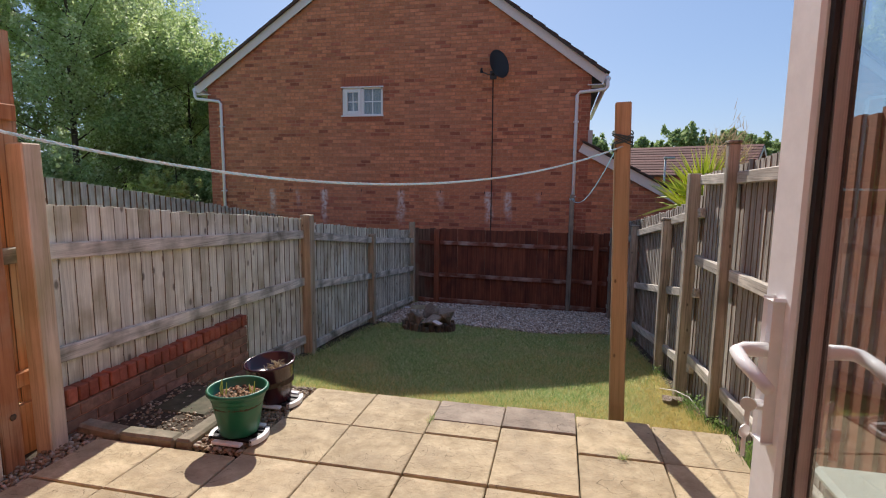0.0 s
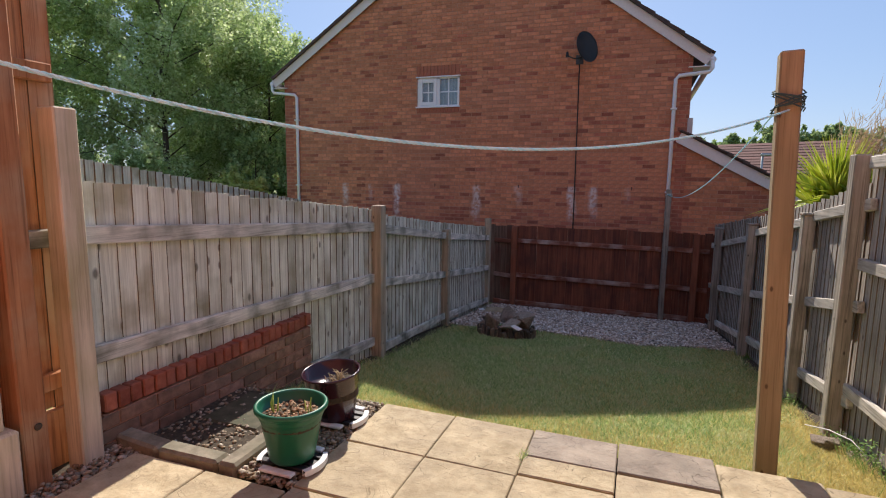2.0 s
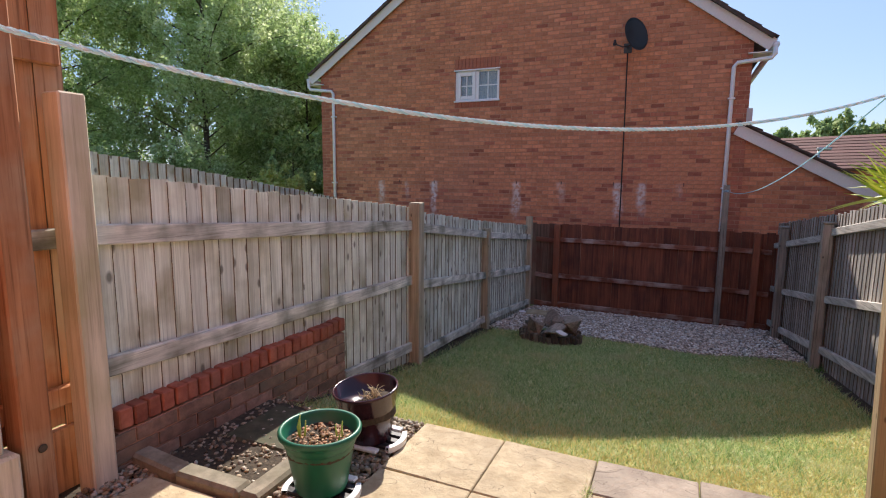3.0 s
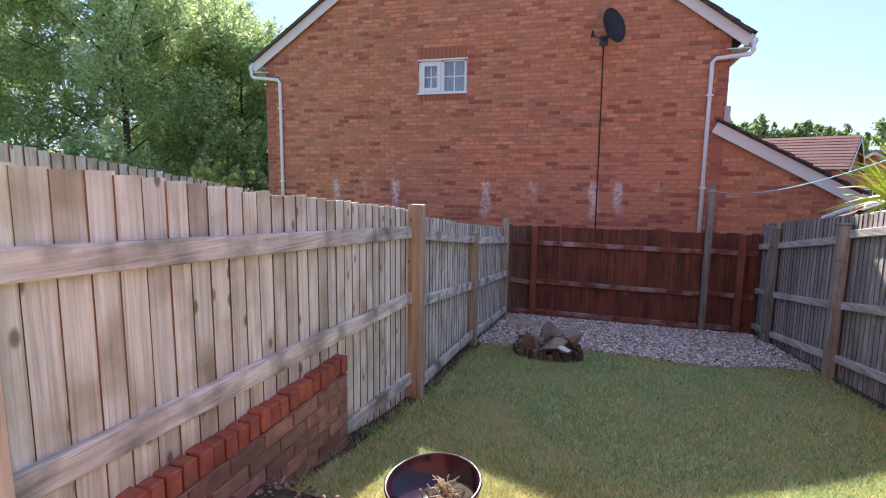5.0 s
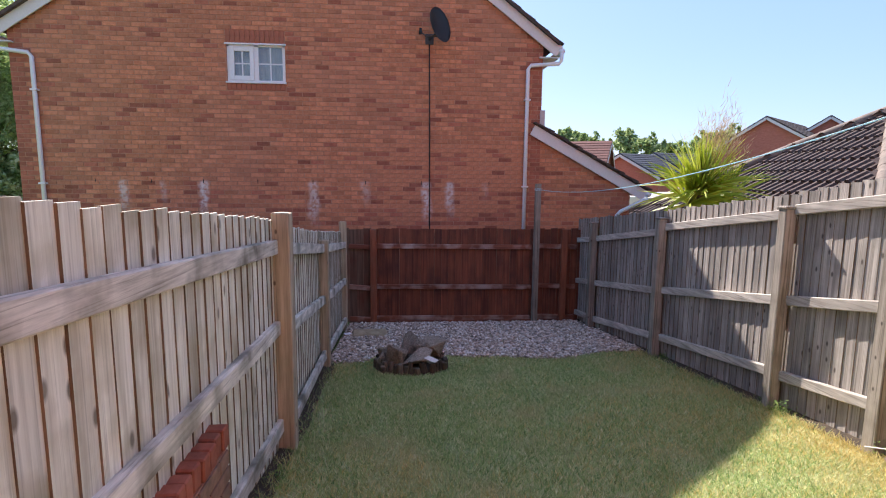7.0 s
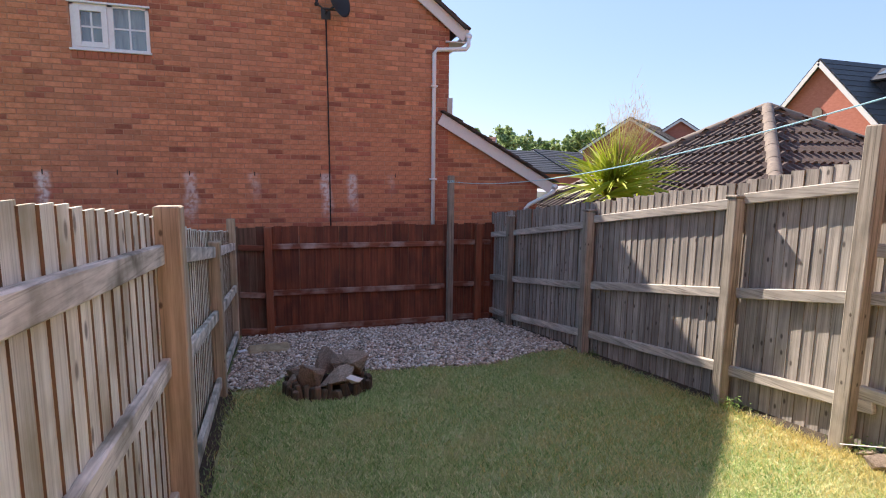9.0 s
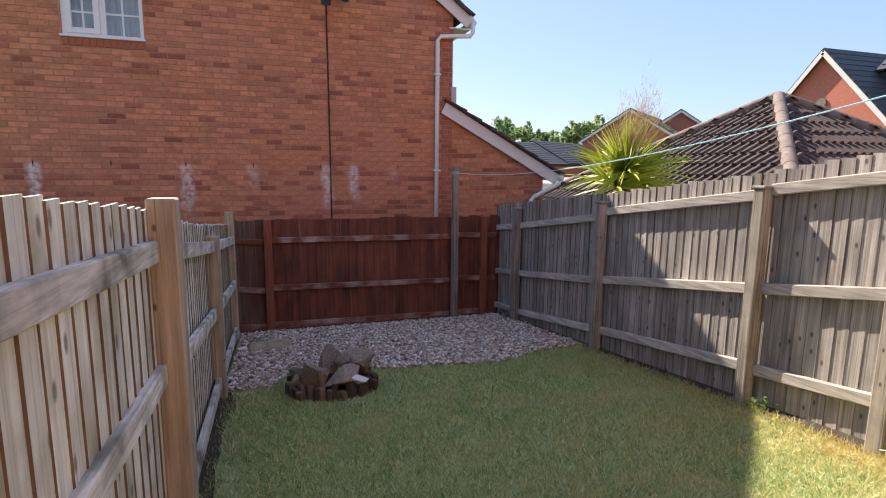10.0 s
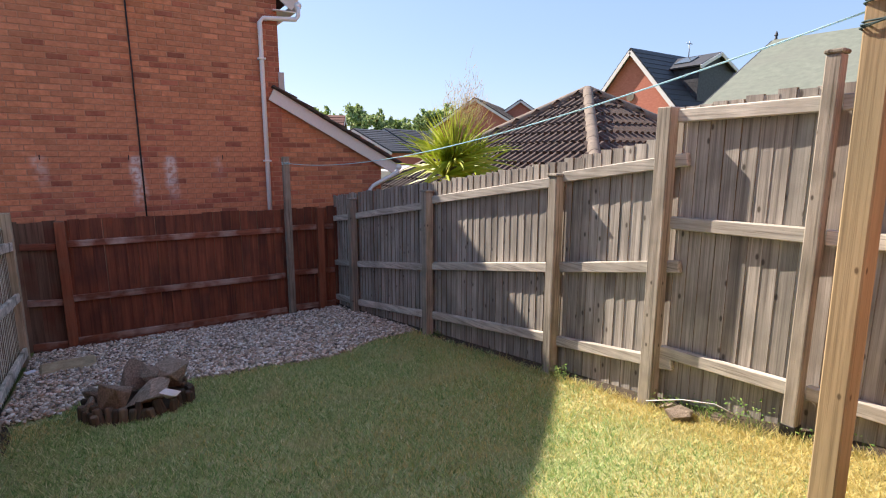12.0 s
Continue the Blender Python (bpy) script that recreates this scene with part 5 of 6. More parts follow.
def build_tree(x, y, z, h, spread, seed, count, leaf, material, label, name="tree", bare=0.25):
    """A trunk with limbs; leaves sit in small sprays that hang from the limbs."""
    rnd = np.random.default_rng(seed); r = random.Random(seed)
    tree = tagged(empty(name, (x, y, z)), label, name)
    trunk = [(0, 0, 0)]
    px, py = 0.0, 0.0
    for k in range(1, 7):
        px += r.uniform(-0.05, 0.05) * h * 0.3; py += r.uniform(-0.05, 0.05) * h * 0.3
        trunk.append((px, py, h * 0.9 * k / 6))
    tube("trunk", trunk, [h * 0.010 * (1 - 0.85 * k / 6) for k in range(7)], M_BARK, tree, "", 8)
    big = count > 50000
    limbs = 34 if big else 16
    heads = []
    for k in range(limbs):
        u = (k + r.random()) / limbs
        t = bare + (0.98 - bare) * u
        i = min(5, int(t * 6))
        base = Vector(trunk[i]).lerp(Vector(trunk[i + 1]), min(1, t * 6 - i))
        a = k * 2.4 + r.uniform(-0.5, 0.5)
        ln = spread * (0.22 + 0.82 * math.sin(math.pi * (0.16 + 0.80 * u)) ** 0.8) * r.uniform(0.65, 1.15)
        tip = base + Vector((math.cos(a) * ln, math.sin(a) * ln, ln * r.uniform(0.2, 0.75)))
        mid = base.lerp(tip, 0.5) + Vector((0, 0, ln * 0.08))
        tube("limb", [base, mid, tip], [h * 0.0024, h * 0.0015, h * 0.0006], M_BARK, tree, "", 5)
        for q in range(26 if big else 9):
            w = r.uniform(0.15, 1.0) ** 0.7
            c = base.lerp(mid, w * 2) if w < 0.5 else mid.lerp(tip, w * 2 - 1)
            g = spread * (0.05 + 0.09 * w)
            heads.append((c.x + r.gauss(0, g), c.y + r.gauss(0, g), c.z + r.gauss(0, g * 0.8), r.uniform(0.10, 0.30)))
    top = Vector(trunk[-1])
    for q in range(40 if big else 10):
        heads.append((top.x + r.gauss(0, spread * 0.12), top.y + r.gauss(0, spread * 0.12), top.z + r.uniform(-0.12, 0.1) * h, 0.2))
    hd = np.array(heads)
    per = count // len(hd)
    u = rnd.uniform(0, 1, (len(hd), per, 1))
    wide = hd[:, None, 3:4] * (spread / 4.2) * (0.45 + 0.75 * u)
    off = rnd.normal(size=(len(hd), per, 3)) * wide * np.array([1, 1, 0.7])
    off[..., 2:3] -= u * spread * 0.17 * rnd.uniform(0.5, 1.5, (len(hd), 1, 1))
    p = (hd[:, None, :3] + off).reshape(-1, 3)
    v, f = leaves(p, leaf, rnd)
    ob = stuff("crown", v, f, material, "", "")
    ob.parent = tree
    return tree


def build_plants():
    specs = [(-18.5, 18.5, 14.5, 3.9, 1), (-15.9, 21.5, 9.3, 3.0, 2), (-13.6, 25.5, 8.6, 3.0, 3), (-22.5, 15.0, 15.0, 4.2, 4), (-20.9, 23.0, 15.0, 3.7, 5), (-17.0, 29.0, 9.8, 3.6, 6), (-27.5, 18.5, 15, 4.4, 7), (-24.5, 28.0, 17.0, 4.6, 8), (-12.9, 31.0, 10.4, 3.0, 9)]
    for x, y, h, s, sd in specs:
        build_tree(x, y, -1.3, h, s * 1.08, sd, 86000, 0.064, M_LEAF if sd % 2 else M_LEAFDARK, "tall leafy birch-like tree behind the gardens", bare=0.08)
    for x, y, h, s, sd, mt in ((-13.5, 17.0, 2.9, 1.3, 21, M_LEAFLIME), (-16.5, 15.6, 3.4, 1.7, 22, M_LEAFDARK), (-11.6, 19.5, 3.2, 1.5, 23, M_LEAF), (-19.5, 14.0, 3.6, 1.9, 24, M_LEAF), (-10.8, 22.5, 4.2, 1.6, 25, M_LEAFDARK), (-14.6, 19.2, 4.4, 1.8, 26, M_LEAFDARK)):
        build_tree(x, y, -1.3, h, s, sd, 10000, 0.065, mt, "leafy shrub under the tall trees", "shrub", 0.08)
    # far trees on the skyline
    far = [(4, 72, 9.2), (9, 71, 8.6), (14, 70, 9.6), (18.5, 68, 9.2), (22, 69, 8.2), (26, 67, 9.0), (30, 66, 7.6), (34, 63.5, 8.8), (38, 61, 8.6), (43, 58, 8.4), (48, 54, 8.6), (52, 50, 8.6)]
    for i, (x, y, h) in enumerate(far):
        build_tree(x, y, -1.6, h, 4.2, 40 + i, 8500, 0.22, M_LEAFFAR, "distant leafy tree on the skyline", bare=0.1)
    # cabbage palm over the fence
    palm = tagged(empty("cabbage_palm", (2.0, 10.41, -0.9)), "spiky yellow-green cabbage palm behind the fence", "palm")
    tube("trunk", [(0, 0, 0), (0.02, 0, 1.0), (0.0, 0.02, 2.05)], [0.07, 0.055, 0.05], M_BARK, palm, "", 8)
    v, f = [], []
    for hx, hz, n, ln in ((0.0, 2.12, 200, 0.90), (0.36, 1.98, 100, 0.74), (-0.16, 1.93, 90, 0.80)):
        for i in range(n):
            a = rng.uniform(0, 6.2832); el = radians(rng.choice((rng.uniform(-14, 35), rng.uniform(22, 85), rng.uniform(35, 88))))
            l = ln * rng.uniform(0.75, 1.15); d = Vector((math.cos(a) * math.cos(el), math.sin(a) * math.cos(el), math.sin(el)))
            sd = d.orthogonal().normalized(); w = rng.uniform(0.015, 0.024); b = len(v)
            for k in range(5):
                t = k / 4
                p = Vector((hx, 0, hz)) + d * l * t - Vector((0, 0, 0.22 * l * t * t * (1 - abs(math.sin(el)) * 0.7)))
                ww = w * (0.6 + 0.9 * t if t < 0.5 else 2.1 * (1 - t) + 0.03)
                v += [p + sd * ww, p - sd * ww]
            f += [(b + 2 * k, b + 2 * k + 1, b + 2 * k + 3, b + 2 * k + 2) for k in range(4)]
    link("frond_crown", mesh("frond_crown", v, f, M_PALM), palm, None, "long narrow arching leaves")
    v, f = [], []
    for i in range(650):
        b = len(v); a = rng.uniform(0, 6.28); q = Vector((0.36 + rng.gauss(0, 0.15), 0.25 + rng.gauss(0, 0.1), 2.62 + abs(rng.gauss(0, 0.26))))
        d = Vector((rng.gauss(0.3, 0.4), rng.gauss(0, 0.4), rng.uniform(0.2, 1))).normalized() * rng.uniform(0.10, 0.22)
        v += [q, q + Vector((0.011, 0.006, 0)), q + d]
        f.append((b, b + 1, b + 2))
    ob = link("flower_plume", mesh("flower_plume", v, f, M_PLUME), palm, None, "dry straw-coloured flower plume")
    ob["kind"] = "stuff"
    # tufts by the posts
    n = 620
    spots = [(0.93, 7.30), (0.98, 6.25), (1.0, 6.05), (0.95, 5.75), (-2.1, 5.02), (0.9, 9.15), (1.0, 5.4), (0.93, 4.62), (0.95, 4.5)]
    v, f = [], []
    for i in range(n):
        sx, sy = spots[i % len(spots)]
        x, y = sx + rng.gauss(0, 0.05), sy + rng.gauss(0, 0.09); z = float(lawn_z(y)) if y > 4.85 else 0.0; b = len(v)
        h = rng.uniform(0.04, 0.13); w = 0.003
        a = rng.uniform(0, 6.28)
        v += [(x - w, y, z), (x + w, y, z), (x + math.cos(a) * h * 0.5, y + math.sin(a) * h * 0.5, z + h)]
        f.append((b, b + 1, b + 2))
    for i in range(520):
        sx, sy, sh = ((0.93, 6.30, 0.12), (0.97, 5.80, 0.16), (0.96, 5.98, 0.14), (0.90, 7.25, 0.13), (1.0, 5.42, 0.12), (-2.78, 5.85, 0.08), (-2.82, 6.4, 0.07), (0.97, 4.7, 0.07))[i % 8]
        x, y = sx + rng.gauss(0, 0.035), sy + rng.gauss(0, 0.07); z = float(lawn_z(y)) if y > 4.85 else 0.0; b = len(v)
        h = sh * rng.uniform(0.3, 1.0); a = rng.uniform(0, 6.28); w = rng.uniform(0.005, 0.010)
        c = Vector((x + math.cos(a) * h * 0.4, y + math.sin(a) * h * 0.4, z + h)); d = Vector((math.cos(a), math.sin(a), rng.uniform(-0.3, 0.5))) * w * 1.6; e = Vector((-math.sin(a), math.cos(a), rng.uniform(-0.4, 0.4))) * w * 0.7
        v += [tuple(c - d), tuple(c + e), tuple(c + d), tuple(c - e)]
        f.append((b, b + 1, b + 2, b + 3))
    ob = link("tall_grass", mesh("tall_grass", v, f, M_WEED)); tagged(ob, "longer grass tufts and leafy weeds at the fence posts", "grass", kind="stuff")


# ---- houses beyond ----
def far_house(name, x, y, rz, w, d, z0, eave, ridge, wall, roof, label, windows=(), dormer=False):
    """Gable front along local y = 0 (looking to -y), depth d behind it; windows: (x, z, width, height) on the gable."""
    h = tagged(empty(name, (x, y, z0), rz), label, "house")
    e, r = eave - z0, ridge - z0
    bm = bmesh.new()
    pts = [(-w / 2, 0), (w / 2, 0), (w / 2, e), (0, r), (-w / 2, e)]
    va = [bm.verts.new((a, 0, b)) for a, b in pts]; vb = [bm.verts.new((a, d, b)) for a, b in pts]
    bm.faces.new(va); bm.faces.new(vb[::-1])
    for i in range(5):
        bm.faces.new((va[i], vb[i], vb[(i + 1) % 5], va[(i + 1) % 5]))
    bmesh.ops.recalc_face_normals(bm, faces=bm.faces)
    part("wall", bm, wall, h)
    sl = (r - e) / (w / 2)
    for s in (-1, 1):
        ex = s * (w / 2 + 0.3)
        rf = part("roof", beam((0, d / 2, r + 0.08), (ex, d / 2, r + 0.08 - sl * abs(ex)), d + 0.5, 0.12, 0), roof, h)
        n = int(math.hypot(ex, sl * ex) / 0.33)
        for k in range(n):
            t = (k + 0.5) / n
            part("tile_course", beam((ex * (t - 0.5 / n), d / 2, r + 0.15 - sl * abs(ex) * (t - 0.5 / n)), (ex * (t + 0.5 / n), d / 2, r + 0.175 - sl * abs(ex) * (t + 0.5 / n)), d + 0.5, 0.025, 0), roof, rf)
        part("verge_board", beam((0, -0.26, r - 0.03), (ex, -0.26, r - 0.03 - sl * abs(ex)), 0.03, 0.18, 0), M_CREAM, h)
    for a, b, ww, hh in windows:
        wn_ = part("window", block(a - ww / 2, a + ww / 2, -0.03, 0.05, b - hh / 2, b + hh / 2, 0.01), M_UPVC, h)
        part("pane", block(a - ww / 2 + 0.07, a - 0.03, -0.04, 0.0, b - hh / 2 + 0.07, b + hh / 2 - 0.07), M_PANE, wn_)
        part("pane", block(a + 0.03, a + ww / 2 - 0.07, -0.04, 0.0, b - hh / 2 + 0.07, b + hh / 2 - 0.07), M_PANE, wn_)
    return h


def tiled_face(parent, a, b, c, material):
    """Courses of tiles on a triangular slope: apex a, eave corners b and c; each course with its row of rolls."""
    a, b, c = Vector(a), Vector(b), Vector(c)
    nrm = (b - a).cross(c - a).normalized()
    if nrm.z < 0:
        nrm = -nrm
    mid = (b + c) / 2
    n = int((mid - a).length / 0.30)
    v, f = [], []
    for k in range(n):
        t0, t1 = k / n, (k + 1) / n
        for p, q, r_, s in ((a.lerp(b, t0), a.lerp(c, t0), a.lerp(c, t1), a.lerp(b, t1)),):
            m = max(1, int((r_ - s).length / 0.16))
            along = (c - b).normalized()
            for i in range(m):
                u0, u1 = i / m, (i + 1) / m
                hi = 0.035
                lo0, lo1 = s.lerp(r_, u0), s.lerp(r_, u1)
                w = (lo1 - lo0).length
                up = (a - mid).normalized() * ((mid - a).length / n)
                o0, o1 = lo0 + up, lo1 + up
                bs = len(v)
                v += [lo0 + nrm * 0.05, lo0.lerp(lo1, 0.30) + nrm * 0.05, lo0.lerp(lo1, 0.5) + nrm * 0.085, lo0.lerp(lo1, 0.82) + nrm * 0.085, lo1 + nrm * 0.05]
                v += [o0 + nrm * 0.02, o0.lerp(o1, 0.30) + nrm * 0.02, o0.lerp(o1, 0.5) + nrm * 0.05, o0.lerp(o1, 0.82) + nrm * 0.05, o1 + nrm * 0.02]
                v += [lo0 + nrm * 0.0, lo1 + nrm * 0.0]
                for j in range(4):
                    f.append((bs + j, bs + j + 1, bs + j + 6, bs + j + 5))
                f.append((bs + 10, bs + 11, bs + 4, bs + 3, bs + 2, bs + 1, bs))
    ob = link("tiling", mesh("tiling", v, f, material), parent)
    ob["kind"] = "stuff"


def build_beyond():
    # bungalow garage with a pyramid roof
    ax, ay, az, hw, hh = 6.0, 11.71, 2.50, 3.3, 2.05
    g = tagged(empty("garage", (ax, ay, -1.1)), "neighbouring brick garage with a brown tiled hipped roof", "garage")
    part("wall", block(-hw + 0.3, hw - 0.3, -hw + 0.3, hw - 0.3, 0, az - hh + 1.1), M_FARBRICK, g)
    top = (0, 0, az + 1.1); z = az - hh + 1.1
    cs = [(-hw, -hw, z), (hw, -hw, z), (hw, hw, z), (-hw, hw, z)]
    bm = bmesh.new()
    vt = bm.verts.new(top); vc = [bm.verts.new(c) for c in cs]
    for i in range(4):
        bm.faces.new((vt, vc[i], vc[(i + 1) % 4]))
    bm.faces.new(vc[::-1])
    rf = part("roof", bm, M_TILE, g, "brown rolled concrete tiles")
    for i in range(4):
        tiled_face(rf, top, cs[i], cs[(i + 1) % 4], M_TILE)
    for c in cs:
        for k in range(10):
            a, b = Vector(top).lerp(Vector(c), k / 10), Vector(top).lerp(Vector(c), (k + 1.06) / 10)
            up = Vector((0, 0, 0.05))
            e = (b - a) * 0.02
            tube("ridge_tile", [a + up, a + up + e, b + up - e, b + up], [0.094, 0.095, 0.10, 0.099], M_RIDGE, rf, "", 12)
    # gabled house with a dormer
    h = far_house("house", 19.6, 21.3, -90, 6.4, 8.5, -1.3, 2.65, 6.15, M_FARBRICK, M_SLATE, "red-brick house with a dark slate roof and a dormer", [(0.0, 2.9, 1.1, 1.1), (-2.2, 2.9, 1.1, 1.1)])
    part("badge", lathe([(0.0, 0), (0.22, 0), (0.22, 0.03), (0, 0.03)], 16), M_RIDGE, h).matrix_basis = pose(0, -0.03, 5.4, 90, 0, 0)
    dm = part("dormer", block(0.5, 2.3, 1.75, 4.6, 4.2, 6.62), M_SLATE, h, "slate-hung roof dormer with white barge boards")
    for k in range(9):
        part("slate_course", block(0.5, 2.3, 1.725, 1.75, 4.75 + k * 0.2, 4.94 + k * 0.2, 0.006), M_SLATE, dm)
    for q in (-1, 1):
        part("dormer_roof", beam((1.25, 3.15, 7.36), (1.25, 3.15 + q * 1.6, 6.66), 2.45, 0.08), M_SLATE, dm)
        part("barge_board", beam((2.49, 3.15, 7.30), (2.49, 3.15 + q * 1.62, 6.58), 0.05, 0.16), M_CREAM, dm, "white barge board")
    bm = bmesh.new()
    for p in ((2.28, 1.78, 6.6), (2.28, 4.57, 6.6), (2.28, 3.15, 7.26)):
        bm.verts.new(p)
    bm.faces.new(bm.verts)
    r_ = bmesh.ops.extrude_face_region(bm, geom=bm.faces[:])
    bmesh.ops.translate(bm, vec=(-1.2, 0, 0), verts=[v for v in r_["geom"] if isinstance(v, bmesh.types.BMVert)])
    bmesh.ops.recalc_face_normals(bm, faces=bm.faces)
    part("gable_face", bm, M_SLATE, dm)
    part("roof_light", beam((1.2, 2.75, 7.26), (1.2, 2.05, 6.95), 0.8, 0.06), M_PANE, dm)
    tube("aerial", [(0.9, 3.0, 7.3), (0.9, 3.0, 8.1)], 0.025, M_STEEL, h)
    tube("aerial_bar", [(0.9, 2.75, 8.0), (0.9, 3.25, 8.0)], 0.02, M_STEEL, h)
    # grey-green roof of the next house in the row
    h = tagged(empty("house", (12.92, 11.75, -1.0), 7.8), "neighbouring house with a pale grey-green roof", "house")
    part("wall", block(-3.4, 3.4, -11.3, -0.15, 0, 3.45), M_FARBRICK, h)
    bm = bmesh.new()
    va = [bm.verts.new(p) for p in ((-3.4, -0.15, 3.45), (3.4, -0.15, 3.45), (0, -0.15, 5.1))]
    vb = [bm.verts.new(p) for p in ((-3.4, -0.4, 3.45), (3.4, -0.4, 3.45), (0, -0.4, 5.1))]
    bm.faces.new(va[::-1]); bm.faces.new(vb)
    for i in range(3):
        bm.faces.new((va[i], va[(i + 1) % 3], vb[(i + 1) % 3], vb[i]))
    part("gable", bm, M_FARBRICK, h)
    for q in (-1, 1):
        part("roof", beam((0, -5.8, 5.23), (q * 4.1, -5.8, 3.22), 11.6, 0.10, 0), M_SAGE, h)
        part("verge_board", beam((0, 0.03, 5.20), (q * 4.1, 0.03, 3.19), 0.04, 0.14), M_SLATE, h)
    part("finial", lathe([(0, 0), (0.04, 0), (0.025, 0.08), (0.045, 0.11), (0.015, 0.2), (0, 0.22)], 10, None, (0, -0.05, 5.27)), M_SLATE, h)
    # farther houses
    far_house("house", 24.6, 40.6, -52, 7.5, 9.0, -1.6, 3.6, 5.9, M_FARBRICK, M_TILE, "distant red-brick gabled house", [(0, 2.5, 1.2, 1.1)])
    far_house("house", 31.2, 42.6, -35, 5.0, 8.0, -1.6, 4.6, 6.3, M_FARBRICK, M_TILE, "distant brick house roof on the skyline", [])
    far_house("house", 14.6, 42.5, -62, 6.5, 10.0, -1.6, 1.6, 3.2, M_FARBRICK, M_SLATE, "distant brick house with a dark roof", [(0, 2.0, 1.2, 1.1)])
    far_house("house", 18.2, 44.5, -62, 6.5, 10.0, -1.6, 1.7, 3.4, M_FARBRICK, M_SLATE, "distant brick house with a dark roof", [(0, 2.0, 1.2, 1.1)])
    far_house("house", 11.6, 37.8, 62, 5.6, 8.0, -1.6, 2.0, 3.75, M_FARBRICK, M_REDTILE, "distant house with a red-brown tiled roof", [])
    # street lamp
    l = tagged(empty("street_lamp", (6.0, 36.5, -1.6)), "thin grey street lamp", "street lamp")
    tube("pole", [(0, 0, 0), (0, 0, 4.6)], 0.06, M_STEEL, l)
    part("head", block(-0.1, 0.55, -0.12, 0.12, 4.55, 4.68, 0.03), M_STEEL, l)
    # parked van
    v = tagged(empty("van", (8.0, 21.8, -1.2), 35), "white parked van behind the lean-to", "van")
    part("body", block(-2.2, 2.2, -0.9, 0.9, 0.35, 2.12, 0.15), M_CAR, v, "white painted body")
    for s in (-1, 1):
        part("window", block(-1.9, -0.9, s * 0.9 - 0.01, s * 0.9 + 0.01, 1.25, 1.75, 0.004), M_PANE, v)
        part("window", block(0.9, 1.8, s * 0.9 - 0.01, s * 0.9 + 0.01, 1.25, 1.75, 0.004), M_PANE, v)
        for xx in (-1.4, 1.4):
            w = part("wheel", lathe([(0, 0), (0.34, 0), (0.34, 0.2), (0, 0.2)], 20), M_BLACK, v)
            w.matrix_basis = pose(xx, s * 0.92 - (0.0 if s > 0 else 0.0), 0.34, 90, 0, 0)
    # the neighbour's other fence
    f = tagged(empty("fence", (-6.5, 9, -0.5)), "far weathered board fence of the next garden", "fence")
    me = board_mesh("board", 0.13, 1.75, M_BOARD, "y", 1)
    y = 4.5
    while y < 12.6:
        zt = float(np.interp(y, [4.5, 7.04, 8.55, 10.6, 12.6], [1.80, 1.50, 1.28, 0.97, 0.68]))
        link("board", me, f, pose(0, y - 9, zt - 1.75 + 0.5 + rng.uniform(-0.01, 0.01), 0, 0, 2))
        y += 0.12
    part("rail", beam((0.03, -4.4, 1.7), (0.03, 3.5, 0.75), 0.04, 0.08), M_RAIL, f)


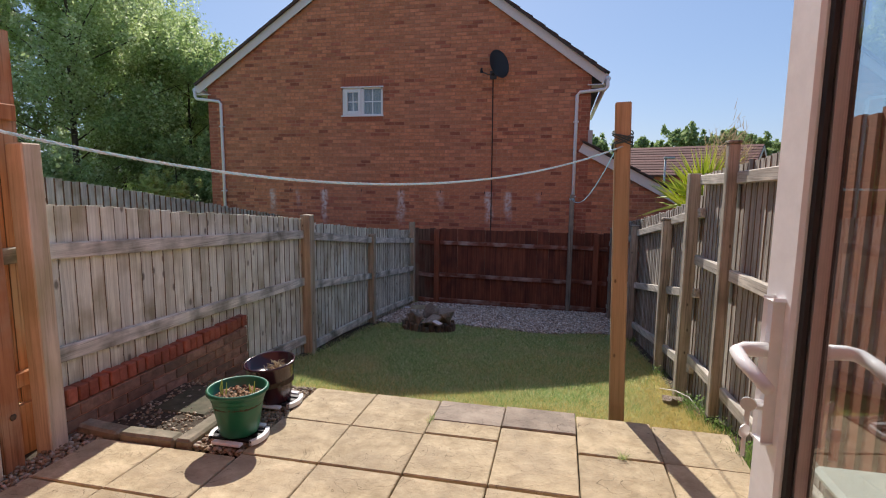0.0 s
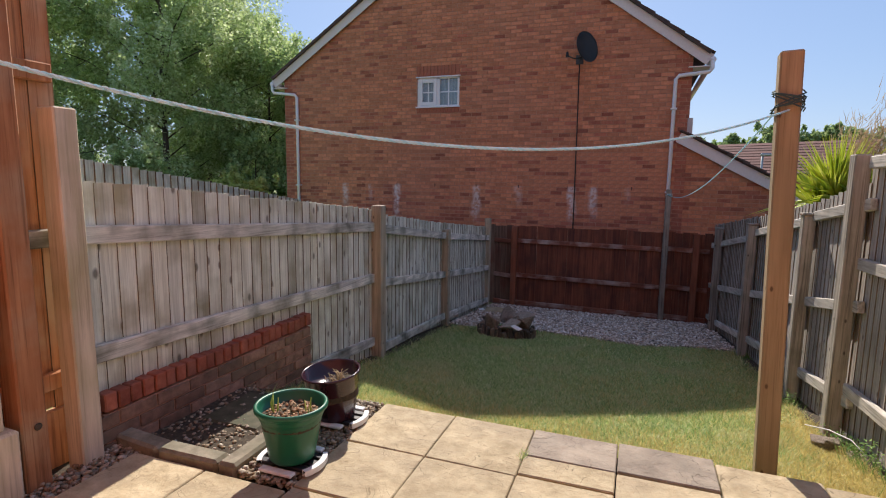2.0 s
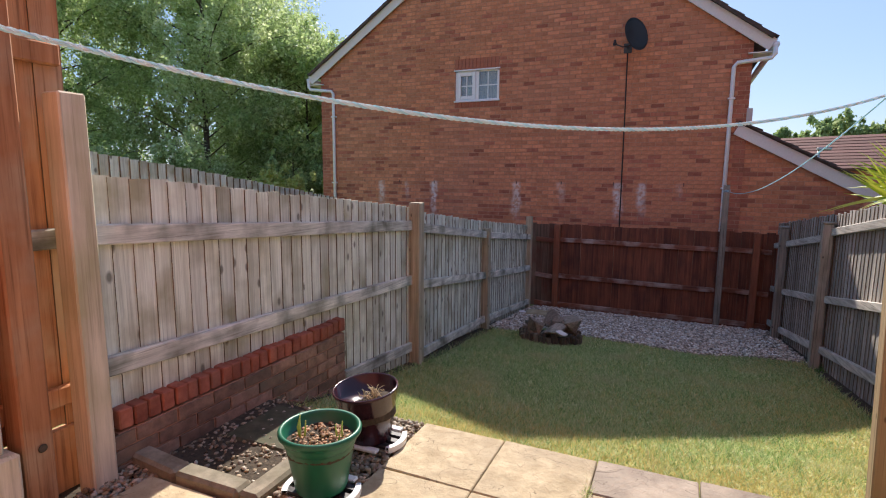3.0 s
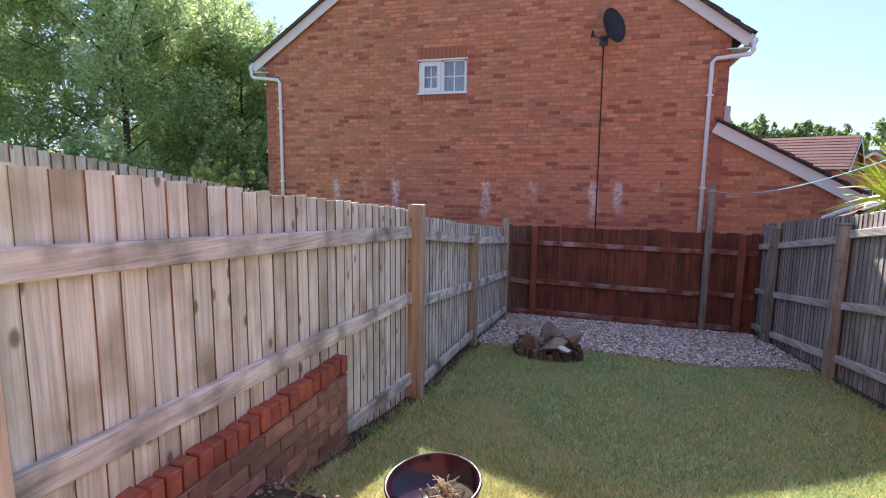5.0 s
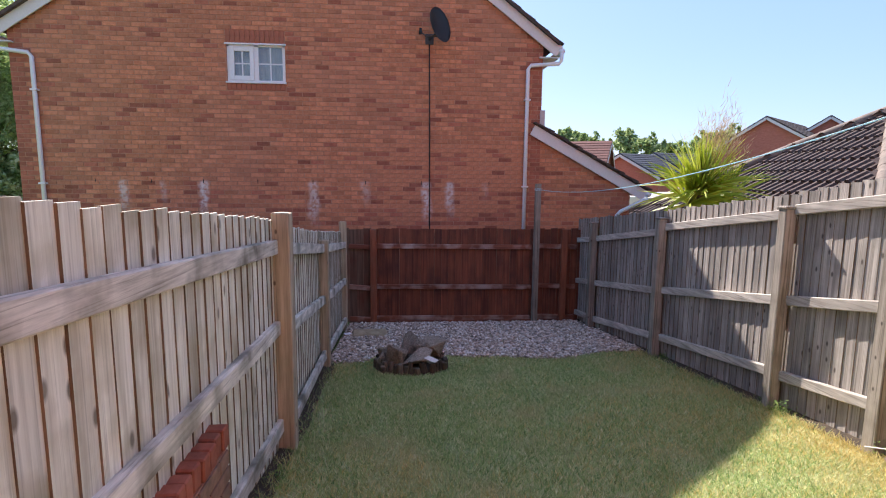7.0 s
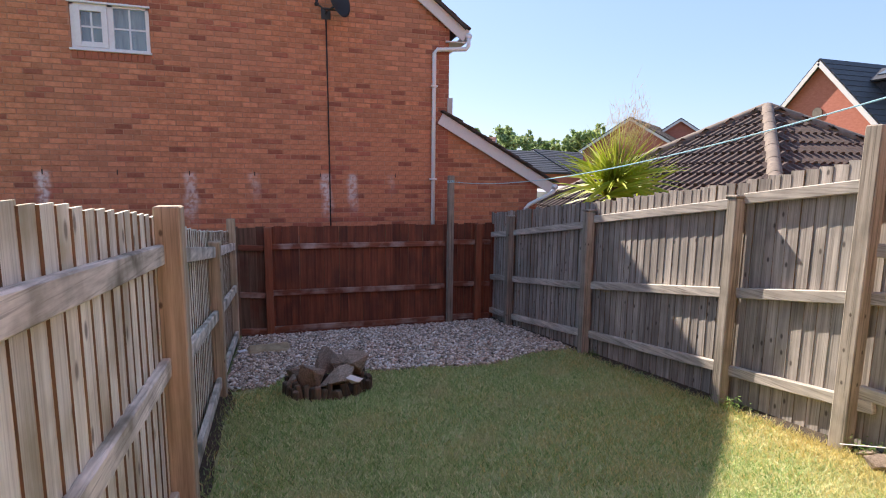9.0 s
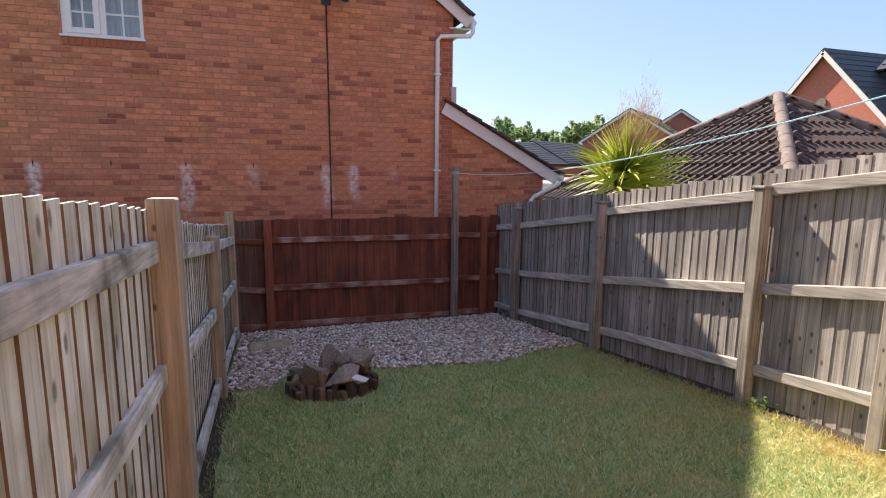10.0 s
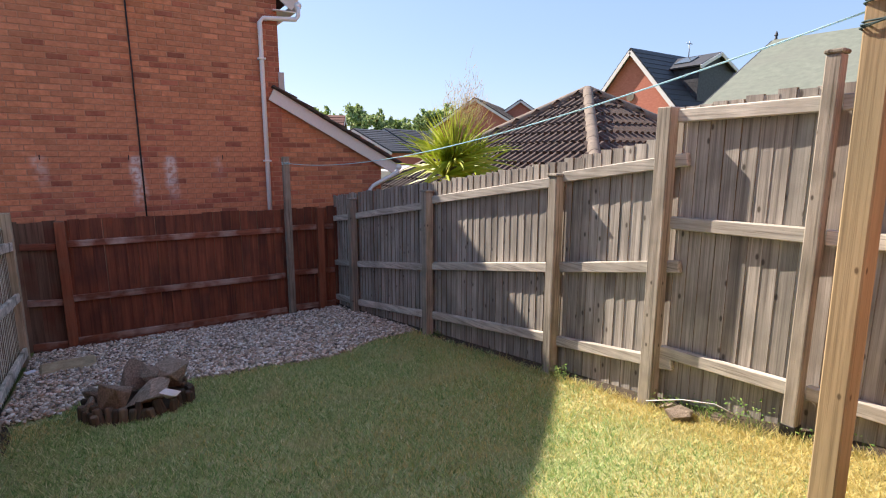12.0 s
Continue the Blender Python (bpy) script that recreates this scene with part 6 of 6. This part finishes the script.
# ---- the house that the walk leaves ----
def build_own_house():
    y0, y1 = 1.50, 1.82
    xa, xb = -1.10, 0.355
    w = part("wall_south", block(-6, xa, y0, y1, -0.2, 5.2), M_FARBRICK)
    for a, b, c, d in ((xb, 7, -0.2, 5.2), (xa, xb, 2.32, 5.2)):
        ob = part("wall_south", block(a, b, y0, y1, c, d), M_FARBRICK); tagged(ob, "red-brick rear wall of the house", "wall", kind="structure")
    tagged(w, "red-brick rear wall of the house", "wall", kind="structure")
    ob = part("roof", beam((0.5, 1.35, 5.25), (0.5, -3.2, 8.0), 13.4, 0.12, 0), M_TILE); tagged(ob, "brown tiled roof over the rear wall", "roof", kind="structure")
    ob = part("floor", block(-2.6, 2.6, -3.0, 1.80, 0.05, 0.18), M_FLOORIN); tagged(ob, "brown laminate floor indoors", "floor", kind="structure")
    for nm, a in (("wall_west", (-2.7, -2.6, -3.0, 1.5, 0.18, 2.5)), ("wall_east", (2.6, 2.7, -3.0, 1.5, 0.18, 2.5)), ("wall_north", (-2.7, 2.7, -3.1, -3.0, 0.18, 2.5))):
        ob = part(nm, block(*a), M_WALLIN); tagged(ob, "plain painted room wall", "wall", kind="structure")
    ob = part("ceiling", block(-2.7, 2.7, -3.1, 1.5, 2.5, 2.6), M_WALLIN); tagged(ob, "plain white ceiling", "ceiling", kind="structure")
    ob = part("threshold", block(xa, xb, 1.80, 1.90, 0.0, 0.17, 0.01), M_UPVC); tagged(ob, "white door sill", "sill", kind="structure")
    fr = tagged(empty("door_frame", (0, 1.8, 0.18)), "white plastic door frame", "door frame", kind="structure")
    part("jamb", block(xa, xa + 0.06, -0.06, 0.01, 0, 2.14, 0.004), M_UPVC, fr)
    part("jamb", block(xb - 0.06, xb, -0.06, 0.01, 0, 2.14, 0.004), M_UPVC, fr)
    part("head", block(xa, xb, -0.06, 0.01, 2.08, 2.14, 0.004), M_UPVC, fr)
    # open leaf: local x runs from the free edge to the hinge, the room face looks to +y
    fx, fy = DOOR_FREE
    d = Vector((xb - 0.03 - fx, 1.84 - fy, 0)); L = d.length
    ang = math.degrees(math.atan2(d.y, d.x))
    leaf = tagged(empty("door", (fx, fy, 0.20), ang), "white glazed plastic patio door standing open with keys in it", "door", kind="structure")
    S, T, H = 0.088, 0.06, 2.03
    for nm, a, b, c, e in (("stile", 0, S, 0, H), ("stile", L - S, L, 0, H), ("rail", S, L - S, 0, S + 0.08), ("rail", S, L - S, H - S, H)):
        part(nm, block(a, b, -T / 2, T / 2, c, e, 0.006), M_UPVC, leaf)
    bm = bmesh.new()
    for s in (-1, 1):
        for a, b, c, e in ((S - 0.002, S + 0.012, S + 0.08, H - S), (L - S - 0.012, L - S + 0.002, S + 0.08, H - S), (S, L - S, S + 0.078, S + 0.092), (S, L - S, H - S - 0.012, H - S + 0.002)):
            block(a, b, s * 0.016 - 0.004, s * 0.016 + 0.004, c, e, 0, bm)
    part("gasket", bm, M_BLACK, leaf, "black rubber glazing gasket")
    bm = block(S + 0.004, S + 0.016, -0.009, 0.009, S + 0.085, H - S - 0.005)
    part("spacer_bar", bm, M_STEEL, leaf, "grey glazing spacer")
    for yy in (0.0,):
        p = part("pane", block(S, L - S, yy - 0.002, yy + 0.002, S + 0.08, H - S), M_GLASS, leaf)
        p.visible_shadow = False
    for s in (1, -1):
        hd = part("handle_plate", block(0.036, 0.066, s * T / 2 - 0.001, s * (T / 2 + 0.014), HZ - 0.135, HZ + 0.105, 0.005), M_UPVC, leaf, "long white handle plate")
        y_ = s * (T / 2 + 0.014)
        tube("lever", [(0.051, y_, HZ + 0.02), (0.051, y_ + s * 0.036, HZ + 0.02), (0.058, y_ + s * 0.05, HZ + 0.018), (0.09, y_ + s * 0.055, HZ + 0.012), (0.165, y_ + s * 0.05, HZ - 0.005)], [0.013, 0.012, 0.0115, 0.011, 0.0095], M_UPVC, hd, "white curved lever", 12)
        if s == -1:
            part("lock_barrel", lathe([(0, 0), (0.009, 0), (0.009, 0.012), (0, 0.012)], 14), M_CHROME, hd).matrix_basis = pose(0.051, y_, HZ - 0.075, 90, 0, 0)
            for k, (dx, rz, dz) in enumerate(((0.0, 0, -0.075), (0.006, 25, -0.12))):
                bm = bmesh.new()
                lathe([(0, 0), (0.012, 0), (0.012, 0.002), (0, 0.002)], 16, bm)
                block(-0.004, 0.004, -0.045, -0.008, 0, 0.002, 0, bm)
                q = part("key", bm, M_CHROME, hd, "small steel key")
                q.matrix_basis = pose(0.051 + dx, y_ - 0.028, HZ + dz, 90, 0, 90 + rz) if k else pose(0.051, y_ - 0.022, HZ + dz, 90, 0, 60)
    b = tagged(empty("storage_box", (0.86, 3.05, 0.04), 0), "sage green plastic garden box with a lid", "box")
    part("body", block(-0.15, 0.15, -0.33, 0.33, 0, 0.54, 0.02), M_BIN, b)
    lid = part("lid", block(-0.17, 0.17, -0.36, 0.36, 0.54, 0.58, 0.015), M_BIN, b)
    tube("handle", [(-0.13, -0.12, 0.575), (-0.14, -0.1, 0.61), (-0.14, 0.1, 0.61), (-0.13, 0.12, 0.575)], 0.01, M_BIN, lid)
    for i, ww in enumerate((0.16, 0.10)):
        part("lettering", block(-0.04 + i * 0.05, -0.015 + i * 0.05, -ww / 2, ww / 2, 0.578, 0.582), M_UPVC, lid, "raised unreadable marking")


DOOR_FREE = (0.24, 2.57)
HZ = 1.03

build_ground()
build_house()
build_dish()
build_left_fence()
build_right_fence()
build_back_fence()
build_line()
build_own_house()
build_beyond()
build_plants()
build_pots()
build_rockery()
build_bits()
build_brick_wall()
build_patio()
build_gravel()
build_grass()
